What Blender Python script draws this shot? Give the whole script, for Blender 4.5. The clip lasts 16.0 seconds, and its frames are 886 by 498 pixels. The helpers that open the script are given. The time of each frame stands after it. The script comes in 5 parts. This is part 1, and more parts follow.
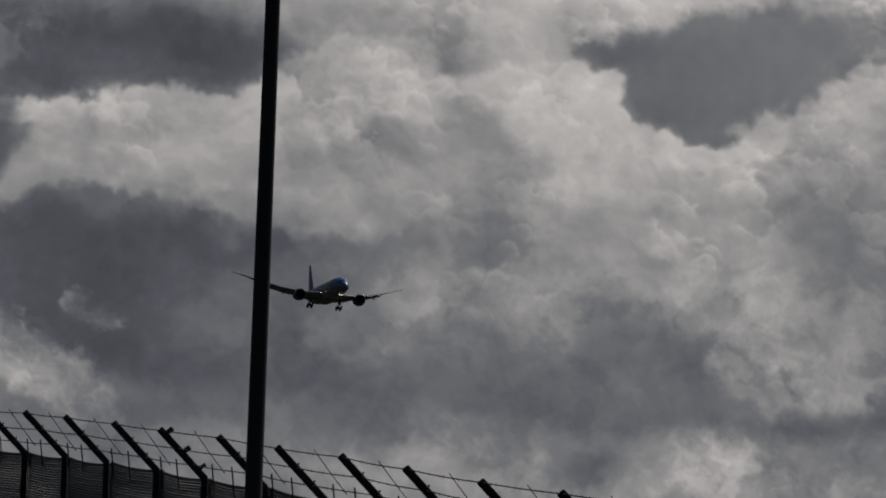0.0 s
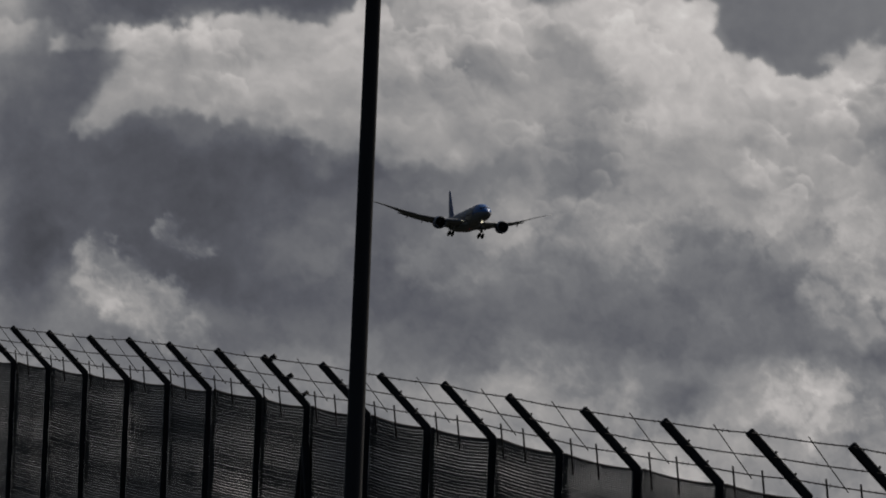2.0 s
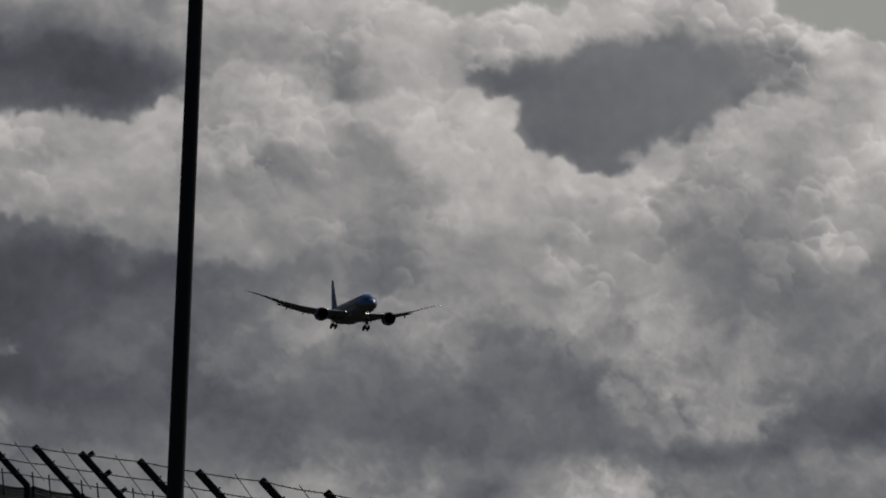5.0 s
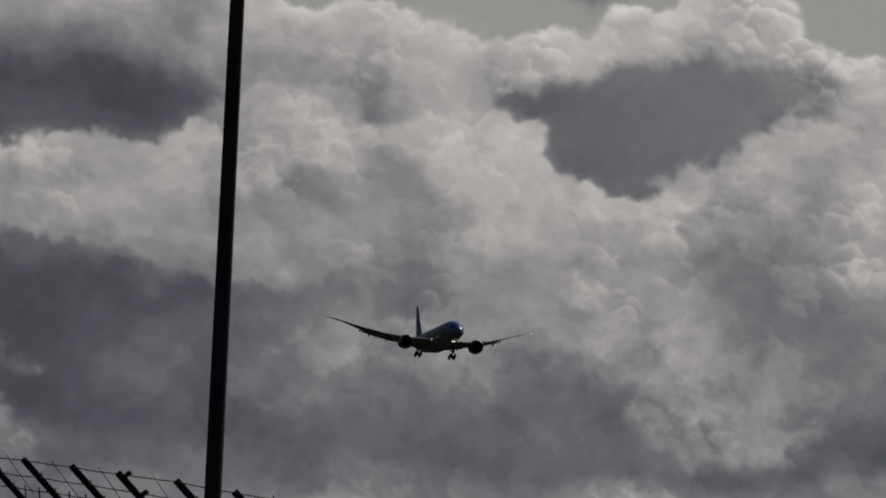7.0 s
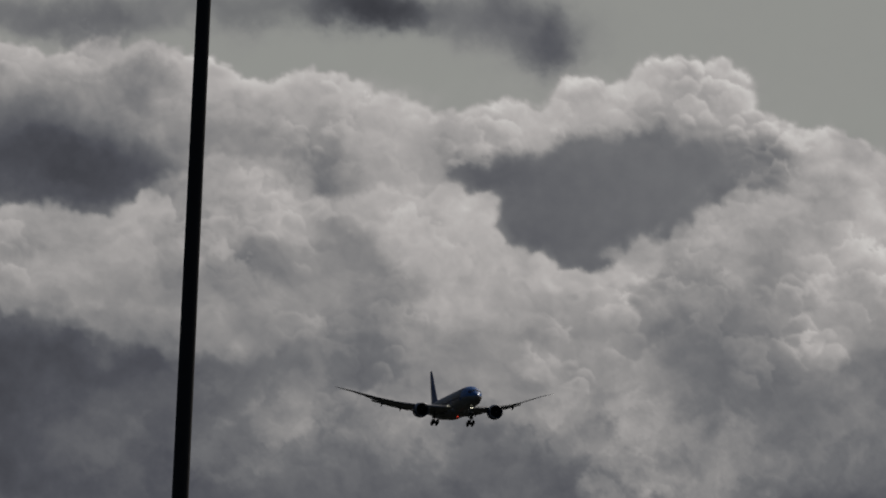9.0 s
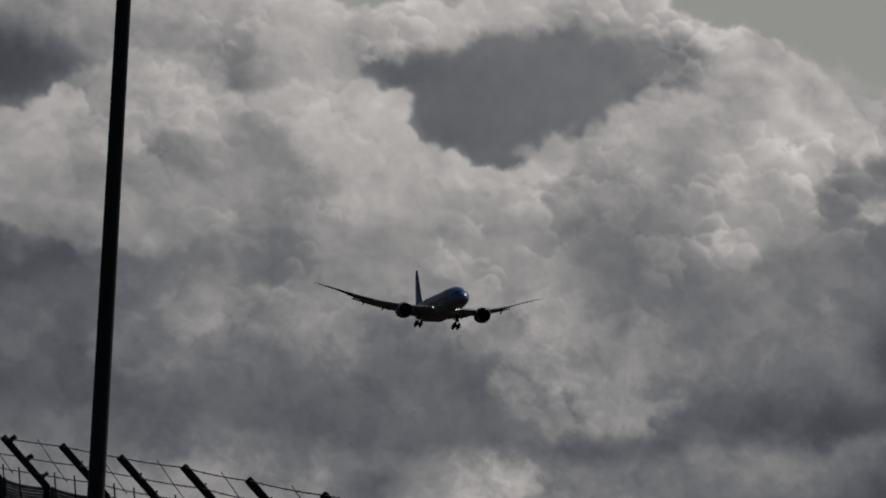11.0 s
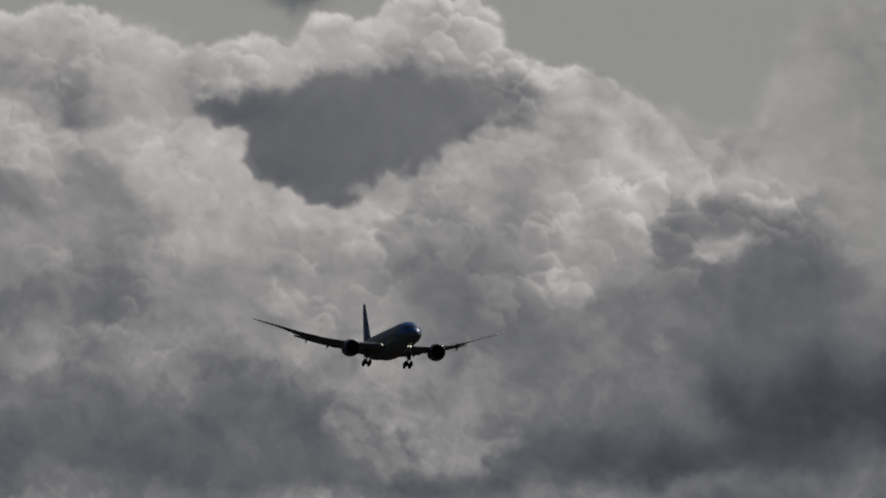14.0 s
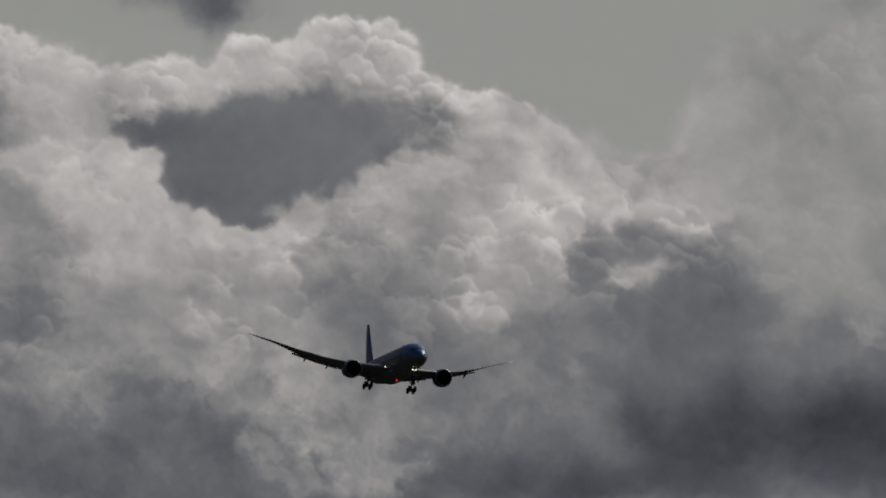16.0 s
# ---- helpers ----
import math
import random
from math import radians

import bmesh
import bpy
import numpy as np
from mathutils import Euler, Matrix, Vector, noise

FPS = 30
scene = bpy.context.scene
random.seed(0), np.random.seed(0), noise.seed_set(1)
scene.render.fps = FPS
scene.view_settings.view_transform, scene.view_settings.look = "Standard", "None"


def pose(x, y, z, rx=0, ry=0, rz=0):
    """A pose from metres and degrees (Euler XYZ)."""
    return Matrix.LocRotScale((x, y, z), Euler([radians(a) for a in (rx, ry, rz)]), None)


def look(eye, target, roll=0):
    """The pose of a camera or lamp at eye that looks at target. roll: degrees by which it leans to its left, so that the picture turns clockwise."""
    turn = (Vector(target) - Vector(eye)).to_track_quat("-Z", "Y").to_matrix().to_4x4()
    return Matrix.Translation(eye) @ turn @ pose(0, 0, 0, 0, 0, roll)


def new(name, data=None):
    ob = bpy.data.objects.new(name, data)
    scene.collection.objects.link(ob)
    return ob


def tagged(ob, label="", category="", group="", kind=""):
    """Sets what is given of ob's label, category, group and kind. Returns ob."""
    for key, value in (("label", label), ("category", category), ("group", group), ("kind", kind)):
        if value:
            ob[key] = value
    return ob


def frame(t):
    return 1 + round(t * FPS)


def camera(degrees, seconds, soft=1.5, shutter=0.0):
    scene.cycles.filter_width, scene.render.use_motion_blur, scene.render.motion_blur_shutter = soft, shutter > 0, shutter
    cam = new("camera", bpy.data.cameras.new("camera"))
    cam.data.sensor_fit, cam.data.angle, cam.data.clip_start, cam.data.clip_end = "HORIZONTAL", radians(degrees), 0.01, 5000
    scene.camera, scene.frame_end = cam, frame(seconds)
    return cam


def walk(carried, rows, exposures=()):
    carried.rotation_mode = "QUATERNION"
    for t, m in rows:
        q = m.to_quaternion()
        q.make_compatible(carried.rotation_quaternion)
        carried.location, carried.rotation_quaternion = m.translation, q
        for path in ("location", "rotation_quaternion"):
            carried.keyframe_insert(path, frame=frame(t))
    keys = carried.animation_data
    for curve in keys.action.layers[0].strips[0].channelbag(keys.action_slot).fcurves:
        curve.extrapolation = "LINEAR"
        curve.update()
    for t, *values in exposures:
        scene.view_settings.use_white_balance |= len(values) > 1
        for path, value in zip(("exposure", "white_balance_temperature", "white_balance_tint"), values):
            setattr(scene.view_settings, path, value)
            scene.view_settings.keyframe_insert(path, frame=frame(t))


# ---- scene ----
# ---- camera: stands at a roadside, long lens, pans after the aircraft ----
EYE = Vector((0.0, 0.0, 1.6))
cam = camera(5.79, 16.0, soft=1.9)
# seconds, azimuth, elevation, lean (degrees)
AIM = [
    (0, 0.467, 3.622, 2.19), (0.5, 0.570, 2.910, 2.31), (0.6, 0.585, 2.866, 2.30), (1, 0.137, 3.189, 2.16), (1.5, 0.000, 3.150, 2.32),
    (2, -0.188, 3.124, 2.37), (2.5, -0.219, 3.189, 2.27), (3, 0.201, 3.312, 2.01), (3.5, 0.545, 3.373, 2.07),
    (4, 0.895, 3.522, 2.06), (6.5, 0.761, 3.974, 2.59), (7, 0.716, 3.937, 2.73), (7.5, 0.770, 3.959, 2.92),
    (8, 0.751, 4.166, 2.62), (8.5, 0.600, 4.303, 2.57), (9, 0.933, 4.413, 2.61), (9.5, 1.083, 3.951, 2.30),
    (10, 1.240, 3.777, 2.59), (12.5, 1.636, 3.610, 3.33), (13, 1.870, 3.373, 3.41), (13.5, 2.212, 3.501, 3.34),
    (14, 2.432, 4.054, 3.07), (14.5, 2.602, 4.240, 3.08), (15, 2.746, 4.135, 3.12), (15.5, 2.761, 4.162, 3.30),
    (16, 2.904, 4.229, 3.59),
]


def toward(az, el, far):
    """A point at that azimuth (from +y to +x) and elevation, far metres off."""
    a, e = radians(az), radians(el)
    return EYE + Vector((math.sin(a) * math.cos(e), math.cos(a) * math.cos(e), math.sin(e))) * far


walk(cam, [(t, look(EYE, toward(az, el, 100.0), lean)) for t, az, el, lean in AIM], exposures=[(0, -1.5), (0.6, -1.46), (1, -1.38), (1.5, -1.32), (2.5, -1.30), (3.5, -1.38), (4.2, -1.43), (6.5, -1.58), (16, -1.58)])

# ---- light: a low-contrast sky and a veiled sun high ahead, to the right ----
SUN_AZ, SUN_EL = 38.0, 42.0
world = bpy.data.worlds.new("world")
scene.world = world
world.use_nodes = True
wn = world.node_tree
sky = wn.nodes.new("ShaderNodeTexSky")
sky.sky_type = "NISHITA"
sky.sun_disc = False
sky.sun_elevation, sky.sun_rotation = radians(SUN_EL), radians(SUN_AZ)
sky.air_density, sky.dust_density = 1.0, 4.0
wn.nodes["Background"].inputs["Strength"].default_value = 0.06
wn.links.new(sky.outputs[0], wn.nodes["Background"].inputs["Color"])

sun_data = bpy.data.lights.new("sun", "SUN")
sun_data.energy, sun_data.angle, sun_data.color = 4.0, radians(0.6), (1.0, 0.95, 0.88)
sun = new("sun", sun_data)
sun.matrix_basis = look(toward(SUN_AZ, SUN_EL, 300.0), EYE)


# ---- materials ----
def material(name, colour, rough=0.5, metal=0.0, grain=0.15, size=8.0, bump=0.0, coat=0.0):
    """Painted or bare surface: colour varied at two scales, roughness varied with it."""
    m = bpy.data.materials.new(name)
    m.use_nodes = True
    nt = m.node_tree
    bsdf = nt.nodes["Principled BSDF"]
    co = nt.nodes.new("ShaderNodeTexCoord")
    big = nt.nodes.new("ShaderNodeTexNoise")
    big.inputs["Scale"].default_value, big.inputs["Detail"].default_value = size * 0.12, 3.0
    fine = nt.nodes.new("ShaderNodeTexNoise")
    fine.inputs["Scale"].default_value, fine.inputs["Detail"].default_value = size, 6.0
    add = nt.nodes.new("ShaderNodeMath")
    add.operation = "MULTIPLY_ADD"
    add.inputs[1].default_value = 0.5
    half = nt.nodes.new("ShaderNodeMath")
    half.operation = "MULTIPLY"
    half.inputs[1].default_value = 0.5
    ramp = nt.nodes.new("ShaderNodeValToRGB")
    lo = [max(0.0, c * (1 - 2 * grain)) for c in colour]
    hi = [min(1.0, c * (1 + 2 * grain)) for c in colour]
    ramp.color_ramp.elements[0].position, ramp.color_ramp.elements[0].color = 0.3, (*lo, 1)
    ramp.color_ramp.elements[1].position, ramp.color_ramp.elements[1].color = 0.7, (*hi, 1)
    nt.links.new(co.outputs["Object"], big.inputs["Vector"])
    nt.links.new(co.outputs["Object"], fine.inputs["Vector"])
    nt.links.new(fine.outputs["Fac"], half.inputs[0])
    nt.links.new(big.outputs["Fac"], add.inputs[0])
    nt.links.new(half.outputs[0], add.inputs[2])
    nt.links.new(add.outputs[0], ramp.inputs["Fac"])
    nt.links.new(ramp.outputs["Color"], bsdf.inputs["Base Color"])
    spread = nt.nodes.new("ShaderNodeMapRange")
    spread.inputs["To Min"].default_value, spread.inputs["To Max"].default_value = rough * 0.8, min(1.0, rough * 1.2)
    nt.links.new(fine.outputs["Fac"], spread.inputs["Value"])
    nt.links.new(spread.outputs[0], bsdf.inputs["Roughness"])
    bsdf.inputs["Metallic"].default_value = metal
    bsdf.inputs["Coat Weight"].default_value = coat
    if bump:
        b = nt.nodes.new("ShaderNodeBump")
        b.inputs["Strength"].default_value, b.inputs["Distance"].default_value = bump, 0.01
        nt.links.new(fine.outputs["Fac"], b.inputs["Height"])
        nt.links.new(b.outputs["Normal"], bsdf.inputs["Normal"])
    return m


def glow(name, colour, strength):
    m = bpy.data.materials.new(name)
    m.use_nodes = True
    bsdf = m.node_tree.nodes["Principled BSDF"]
    bsdf.inputs["Base Color"].default_value = (*colour, 1)
    bsdf.inputs["Emission Color"].default_value = (*colour, 1)
    bsdf.inputs["Emission Strength"].default_value = strength
    return m


def livery():
    """Gloss paint: blue upper body over a pale grey belly, the line swept up behind the nose."""
    m = material("fuselage_paint", (0.24, 0.24, 0.255), rough=0.4, grain=0.04, size=0.7, coat=0.08)
    nt = m.node_tree
    bsdf = nt.nodes["Principled BSDF"]
    ramp = bsdf.inputs["Base Color"].links[0].from_node
    co = nt.nodes.new("ShaderNodeTexCoord")
    cut = nt.nodes.new("ShaderNodeSeparateXYZ")
    nt.links.new(co.outputs["Object"], cut.inputs[0])
    line = nt.nodes.new("ShaderNodeMath")
    line.operation = "MULTIPLY_ADD"
    line.inputs[1].default_value = 0.012
    nt.links.new(cut.outputs["Y"], line.inputs[0])
    nt.links.new(cut.outputs["Z"], line.inputs[2])
    step = nt.nodes.new("ShaderNodeMapRange")
    step.inputs["From Min"].default_value, step.inputs["From Max"].default_value = -0.25, -0.19
    nt.links.new(line.outputs[0], step.inputs["Value"])
    mix = nt.nodes.new("ShaderNodeMix")
    mix.data_type = "RGBA"
    nt.links.new(step.outputs[0], mix.inputs["Factor"])
    nt.links.new(ramp.outputs["Color"], mix.inputs["A"])
    # bright blue round the nose, navy behind it
    back = nt.nodes.new("ShaderNodeMapRange")
    back.inputs["From Min"].default_value, back.inputs["From Max"].default_value = 12.6, 13.6
    nt.links.new(cut.outputs["Y"], back.inputs["Value"])
    two = nt.nodes.new("ShaderNodeMix")
    two.data_type = "RGBA"
    nt.links.new(back.outputs[0], two.inputs["Factor"])
    two.inputs["A"].default_value, two.inputs["B"].default_value = (0.014, 0.034, 0.11, 1), (0.03, 0.16, 0.50, 1)
    nt.links.new(two.outputs["Result"], mix.inputs["B"])
    nt.links.new(mix.outputs["Result"], bsdf.inputs["Base Color"])
    return m


FUSELAGE = livery()
BLUE = material("blue_gloss_paint", (0.025, 0.085, 0.31), rough=0.42, grain=0.05, size=0.8, coat=0.08)
WING = material("grey_wing_paint", (0.26, 0.265, 0.28), rough=0.55, grain=0.08, size=0.9)
TIP = material("pale_wingtip_paint", (0.82, 0.82, 0.82), rough=0.2, grain=0.04, size=1.0)
NACELLE = material("blue_nacelle_paint", (0.04, 0.07, 0.16), rough=0.3, grain=0.06, size=1.0, coat=0.2)
LIP = material("satin_inlet_lip", (0.32, 0.32, 0.33), rough=0.5, metal=1.0, grain=0.05, size=2.0)
HOT = material("heat_stained_metal", (0.2, 0.18, 0.16), rough=0.45, metal=1.0, grain=0.15, size=2.0)
FAN = material("dark_fan_blades", (0.05, 0.05, 0.055), rough=0.4, metal=0.8, grain=0.1, size=3.0)
GEAR = material("grey_gear_paint", (0.3, 0.31, 0.32), rough=0.5, grain=0.1, size=3.0)
TYRE = material("black_tyre_rubber", (0.025, 0.025, 0.025), rough=0.85, grain=0.15, size=6.0)
GLASS = material("dark_window_glass", (0.012, 0.014, 0.018), rough=0.08, grain=0.05, size=1.0)
POST = material("weathered_dark_steel", (0.03, 0.03, 0.033), rough=0.8, metal=0.2, grain=0.25, size=20.0, bump=0.3)
SLAT = material("dark_woven_mesh", (0.035, 0.035, 0.035), rough=0.75, metal=0.1, grain=0.3, size=6.0)
WIRE = material("rusted_wire", (0.06, 0.05, 0.045), rough=0.8, metal=0.4, grain=0.3, size=40.0)
MAST = material("dark_painted_column", (0.02, 0.02, 0.023), rough=0.7, metal=0.0, grain=0.2, size=12.0, bump=0.2)
GRASS = material("rough_grass", (0.026, 0.027, 0.024), rough=0.95, grain=0.35, size=0.8, bump=0.6)
GRASS.node_tree.nodes["Principled BSDF"].inputs["Specular IOR Level"].default_value = 0.0
LAMP_WHITE = glow("landing_light_glow", (1.0, 0.93, 0.70), 7.0)
LAMP_RED = glow("beacon_glow", (1.0, 0.06, 0.03), 3.0)


# ---- cloud backdrop: a far patch of sky seen from the camera, in units of 1/15500 rad ----
def lattice(x, y, seed):
    h = np.sin(x * 127.1 + y * 311.7 + seed * 74.7) * 43758.5453
    return h - np.floor(h)


def value_noise(x, y, seed):
    i, j = np.floor(x), np.floor(y)
    u, v = x - i, y - j
    u, v = u * u * u * (u * (u * 6 - 15) + 10), v * v * v * (v * (v * 6 - 15) + 10)
    a, b = lattice(i, j, seed), lattice(i + 1, j, seed)
    c, d = lattice(i, j + 1, seed), lattice(i + 1, j + 1, seed)
    return (a + (b - a) * u) * (1 - v) + (c + (d - c) * u) * v


def fractal(x, y, size, octaves, seed, gain=0.5, billow=False):
    """Sum of octaves, about -1 to 1; billow folds each octave into rounded heaps."""
    total, amp, norm = 0.0, 1.0, 0.0
    for k in range(octaves):
        a = 0.6 + k * 1.1
        xr, yr = x * math.cos(a) - y * math.sin(a), x * math.sin(a) + y * math.cos(a)
        n = value_noise(xr / size + 31.7 * k, yr / size - 17.3 * k, seed + k) * 2 - 1
        total = total + amp * (1 - 2.4 * np.abs(n) if billow else n)
        norm += amp
        amp, size = amp * gain, size * 0.49
    return total / norm * (1.0 if billow else 1.6)


def smooth_step(x, lo, hi):
    s = np.clip((x - lo) / (hi - lo), 0, 1)
    return s * s * (3 - 2 * s)


def heaps(x, y, size, seed):
    """Rounded heads crowded together, heights 0 to 1."""
    x, y = x / size, y / size
    i, j = np.floor(x), np.floor(y)
    best = np.zeros(x.shape)
    for di in (-1, 0, 1):
        for dj in (-1, 0, 1):
            ci, cj = i + di, j + dj
            cx, cy = ci + lattice(ci, cj, seed), cj + lattice(ci, cj, seed + 5)
            r = 0.62 + 0.5 * lattice(ci, cj, seed + 9)
            d2 = ((x - cx) ** 2 + (y - cy) ** 2) / (r * r)
            best += ((0.55 + 0.45 * r) * np.clip(1 - d2, 0, 1)) ** 4
    return best ** 0.25


SCALES = ((170, 0.46, 0), (74, 0.34, 20), (34, 0.15, 40), (16, 0.05, 60))


def cauliflower(x, y, seed):
    return sum(w * heaps(x + 0.3 * k, y + 0.2 * k, size, seed + k) for size, w, k in ((100, 0.30, 10), (58, 0.30, 20), (31, 0.23, 40), (15, 0.17, 60)))


def relief_from_above(x, y, seed):
    """Light on the upper sides of the heads, shade below them, at every scale."""
    total = 0.0
    for size, w, k in SCALES:
        here = heaps(x + 0.3 * k, y + 0.2 * k, size, seed + k)
        total = total + w * (here - heaps(x + 0.3 * k + 0.07 * size, y + 0.2 * k - 0.2 * size, size, seed + k))
    return total


class CloudField:
    """Lightness of the cloud deck over a patch of sky, its light and shade painted in, built up from banks and puffs,
    far ones first.
    """

    def __init__(self, u, v):
        self.u, self.v = u, v
        wu = 26 * fractal(u, v, 170, 3, 11) + 12 * fractal(u, v, 42, 5, 23, 0.6)
        wv = 22 * fractal(u, v, 150, 3, 37) + 12 * fractal(u, v, 38, 5, 51, 0.6)
        self.wu, self.wv = u + wu, v + wv
        self.xu, self.xv = u + wu * 0.35, v + wv * 0.35
        self.heap = cauliflower(self.xu, self.xv, 71)
        lift = self.heap - self.heap.mean()
        self.eu, self.ev = u + wu * 0.35, v + wv * 0.35 + 46 * lift
        rag = fractal(u, v, 26, 4, 211, 0.6)
        self.rag = smooth_step(fractal(self.wu, self.wv, 44, 5, 223, 0.6), -0.55, 0.5)
        self.tu, self.tv = self.wu + 15 * rag, self.wv + 13 * fractal(u, v, 24, 4, 217, 0.6)
        self.light = np.full(u.shape, 0.45)
        self.clear = np.zeros(u.shape)
        self.relief = np.zeros(u.shape)
        self.calm = np.zeros(u.shape)
        self.coarse = fractal(u, v, 52, 4, 307, 0.55), fractal(u, v, 52, 4, 331, 0.55)
        self.fine = fractal(u, v, 21, 4, 353, 0.55), fractal(u, v, 21, 4, 379, 0.55)
        self.cu = u + 6 * self.coarse[0] + 6 * self.fine[0]
        self.cv = v + 6 * self.coarse[1] + 6 * self.fine[1]

    def stretch(self, u0, u1, v0, v1):
        """The part of the patch between those bounds, with room for the drift of edges."""
        i0, i1 = np.searchsorted(self.u[0], (u0 - 95, u1 + 95))
        j0, j1 = np.searchsorted(self.v[:, 0], (v0 - 95, v1 + 95))
        return np.s_[j0:j1, i0:i1]

    def bank(self, points, value, edge=10.0, rim=0.0, depth=60.0, strength=1.0, clear=None, torn=False, crisp=False):
        """A cloud with an outline: its edge soft over `edge`, its upper margin lit by `rim`, fading over `depth`."""
        us, vs = [p[0] for p in points], [p[1] for p in points]
        w = self.stretch(min(us) - edge, max(us) + edge, min(vs) - edge, max(vs) + edge)
        x, y = (self.tu, self.tv) if torn else (self.cu, self.cv) if crisp else (self.eu, self.ev)
        x, y = x[w], y[w]
        best, odd = np.full(x.shape, 1e9), np.zeros(x.shape, bool)
        for (x0, y0), (x1, y1) in zip(points, points[1:] + points[:1]):
            ex, ey = x1 - x0, y1 - y0
            s = np.clip(((x - x0) * ex + (y - y0) * ey) / (ex * ex + ey * ey + 1e-9), 0, 1)
            best = np.minimum(best, (x - x0 - s * ex) ** 2 + (y - y0 - s * ey) ** 2)
            odd ^= ((y0 > y) != (y1 > y)) & (x < ex * (y - y0) / (ey if ey else 1e-9) + x0)
        d = np.sqrt(best) * np.where(odd, 1, -1)
        mask = smooth_step(d, -edge, edge) * strength
        if torn:
            mask = mask * (0.25 + 0.75 * self.rag[w])
        lit = value + rim * np.exp(-np.clip(d, 0, None) / depth) if rim else value
        self.light[w] = self.light[w] * (1 - mask) + lit * mask
        if clear is not None:
            self.clear[w] = self.clear[w] * (1 - mask) + clear * mask

    def puff(self, u, v, ru, rv, value, strength=0.9):
        """A soft patch that pulls the lightness towards a value."""
        w = self.stretch(u - 2 * ru, u + 2 * ru, v - 2 * rv, v + 2 * rv)
        k = strength * np.exp(-(((self.wu[w] - u) / ru) ** 2 + ((self.wv[w] - v) / rv) ** 2) ** 1.3)
        self.light[w] = self.light[w] * (1 - k) + value * k
        self.clear[w] = self.clear[w] * (1 - k)

    def tone(self, u, v, reach, amount):
        """A broad, soft brightening or darkening painted into the deck."""
        self.light = self.light + (1 - self.clear) * amount * np.exp(-((self.u - u) ** 2 + (self.v - v) ** 2) / (2 * reach * reach))

    def hollow(self, outline):
        """A shaded recess between the heads, with a smooth far wall."""
        keep = self.light
        self.light = np.zeros(keep.shape)
        self.bank(outline, 1.0, edge=34, crisp=True)
        self.calm, self.light = np.maximum(self.calm, self.light), keep

    def heads(self, outline, count, small, large, gain, seed):
        """Rounded heads heaped over one another inside an outline, the lower before the upper, lit from above."""
        rnd = random.Random(seed)
        xs, ys = [p[0] for p in outline], [p[1] for p in outline]
        spots = []
        while len(spots) < count:
            x, y = rnd.uniform(min(xs), max(xs)), rnd.uniform(min(ys), max(ys))
            odd = False
            for (x0, y0), (x1, y1) in zip(outline, outline[1:] + outline[:1]):
                odd ^= (y0 > y) != (y1 > y) and x < (x1 - x0) * (y - y0) / (y1 - y0) + x0
            if odd:
                size = small + (large - small) * rnd.random() ** 2.4
                spots.append((y - 1.1 * size + rnd.uniform(-25, 25), x, y, size, rnd.uniform(0.5, 1.0) * gain))
        us, vs = self.u[0], self.v[:, 0]
        for _, x, y, r, g in sorted(spots):
            i0, i1 = np.searchsorted(us, (x - 1.7 * r, x + 1.7 * r))
            j0, j1 = np.searchsorted(vs, (y - 1.7 * r, y + 1.7 * r))
            if i1 - i0 < 3 or j1 - j0 < 3:
                continue
            w = np.s_[j0:j1, i0:i1]
            p = (self.u[w] - x) / r + 0.26 * self.coarse[0][w] + 0.15 * self.fine[0][w]
            q = (self.v[w] - y) / r + 0.26 * self.coarse[1][w] + 0.15 * self.fine[1][w]
            rr = np.sqrt(p * p + 1.2 * q * q)
            up = 0.3 * p - 0.95 * q
            mask = smooth_step(1 - rr, 0.0, max(0.16, 7 / r)) * smooth_step(up, -0.6, 0.3)
            shade = 0.17 * np.exp(-np.clip(1 - rr, 0, None) / 0.22) * smooth_step(up, -0.1, 0.6) + 0.17 * (up - 0.25)
            self.relief[w] = self.relief[w] * (1 - mask) + shade * g * mask

    def finish(self):
        """Heaped relief lit from above, and drifting fine grain."""
        broad = relief_from_above(self.xu, self.xv, 71)
        soft = fractal(self.wu, self.wv, 190, 6, 131, 0.56)
        patchy = 0.35 + 0.65 * smooth_step(fractal(self.wu, self.wv, 150, 3, 177), -0.25, 0.45)
        wisp = fractal(self.wu * 0.8, self.wv * 1.2, 60, 5, 151, 0.6)
        uneven = smooth_step(fractal(self.wu, self.wv, 170, 3, 419), -0.3, 0.5)
        frayed = fractal(self.tu, self.tv, 85, 5, 433, 0.58) * smooth_step(self.v, -1090, -860)
        where = smooth_step(self.light, 0.2, 0.8)
        air = (1 - self.clear) * (1 - 0.85 * self.calm)
        self.light = self.light * (1 - 0.6 * self.calm) + 0.6 * self.calm * (0.40 + 0.0002 * (self.u - 600))
        self.light = self.light + air * (self.relief * (0.4 + 0.8 * where) * (0.25 + 1.05 * uneven) + broad * (0.06 + 0.40 * where * patchy) + soft * (0.04 + 0.09 * where) + wisp * (0.02 + 0.035 * where) + frayed * (0.03 + 0.12 * where))
        return np.clip((0.5 + (self.light - 0.5) * 1.12) / 1.25, 0, 1), np.clip(self.clear * (0.86 + 0.12 * soft), 0, 1)


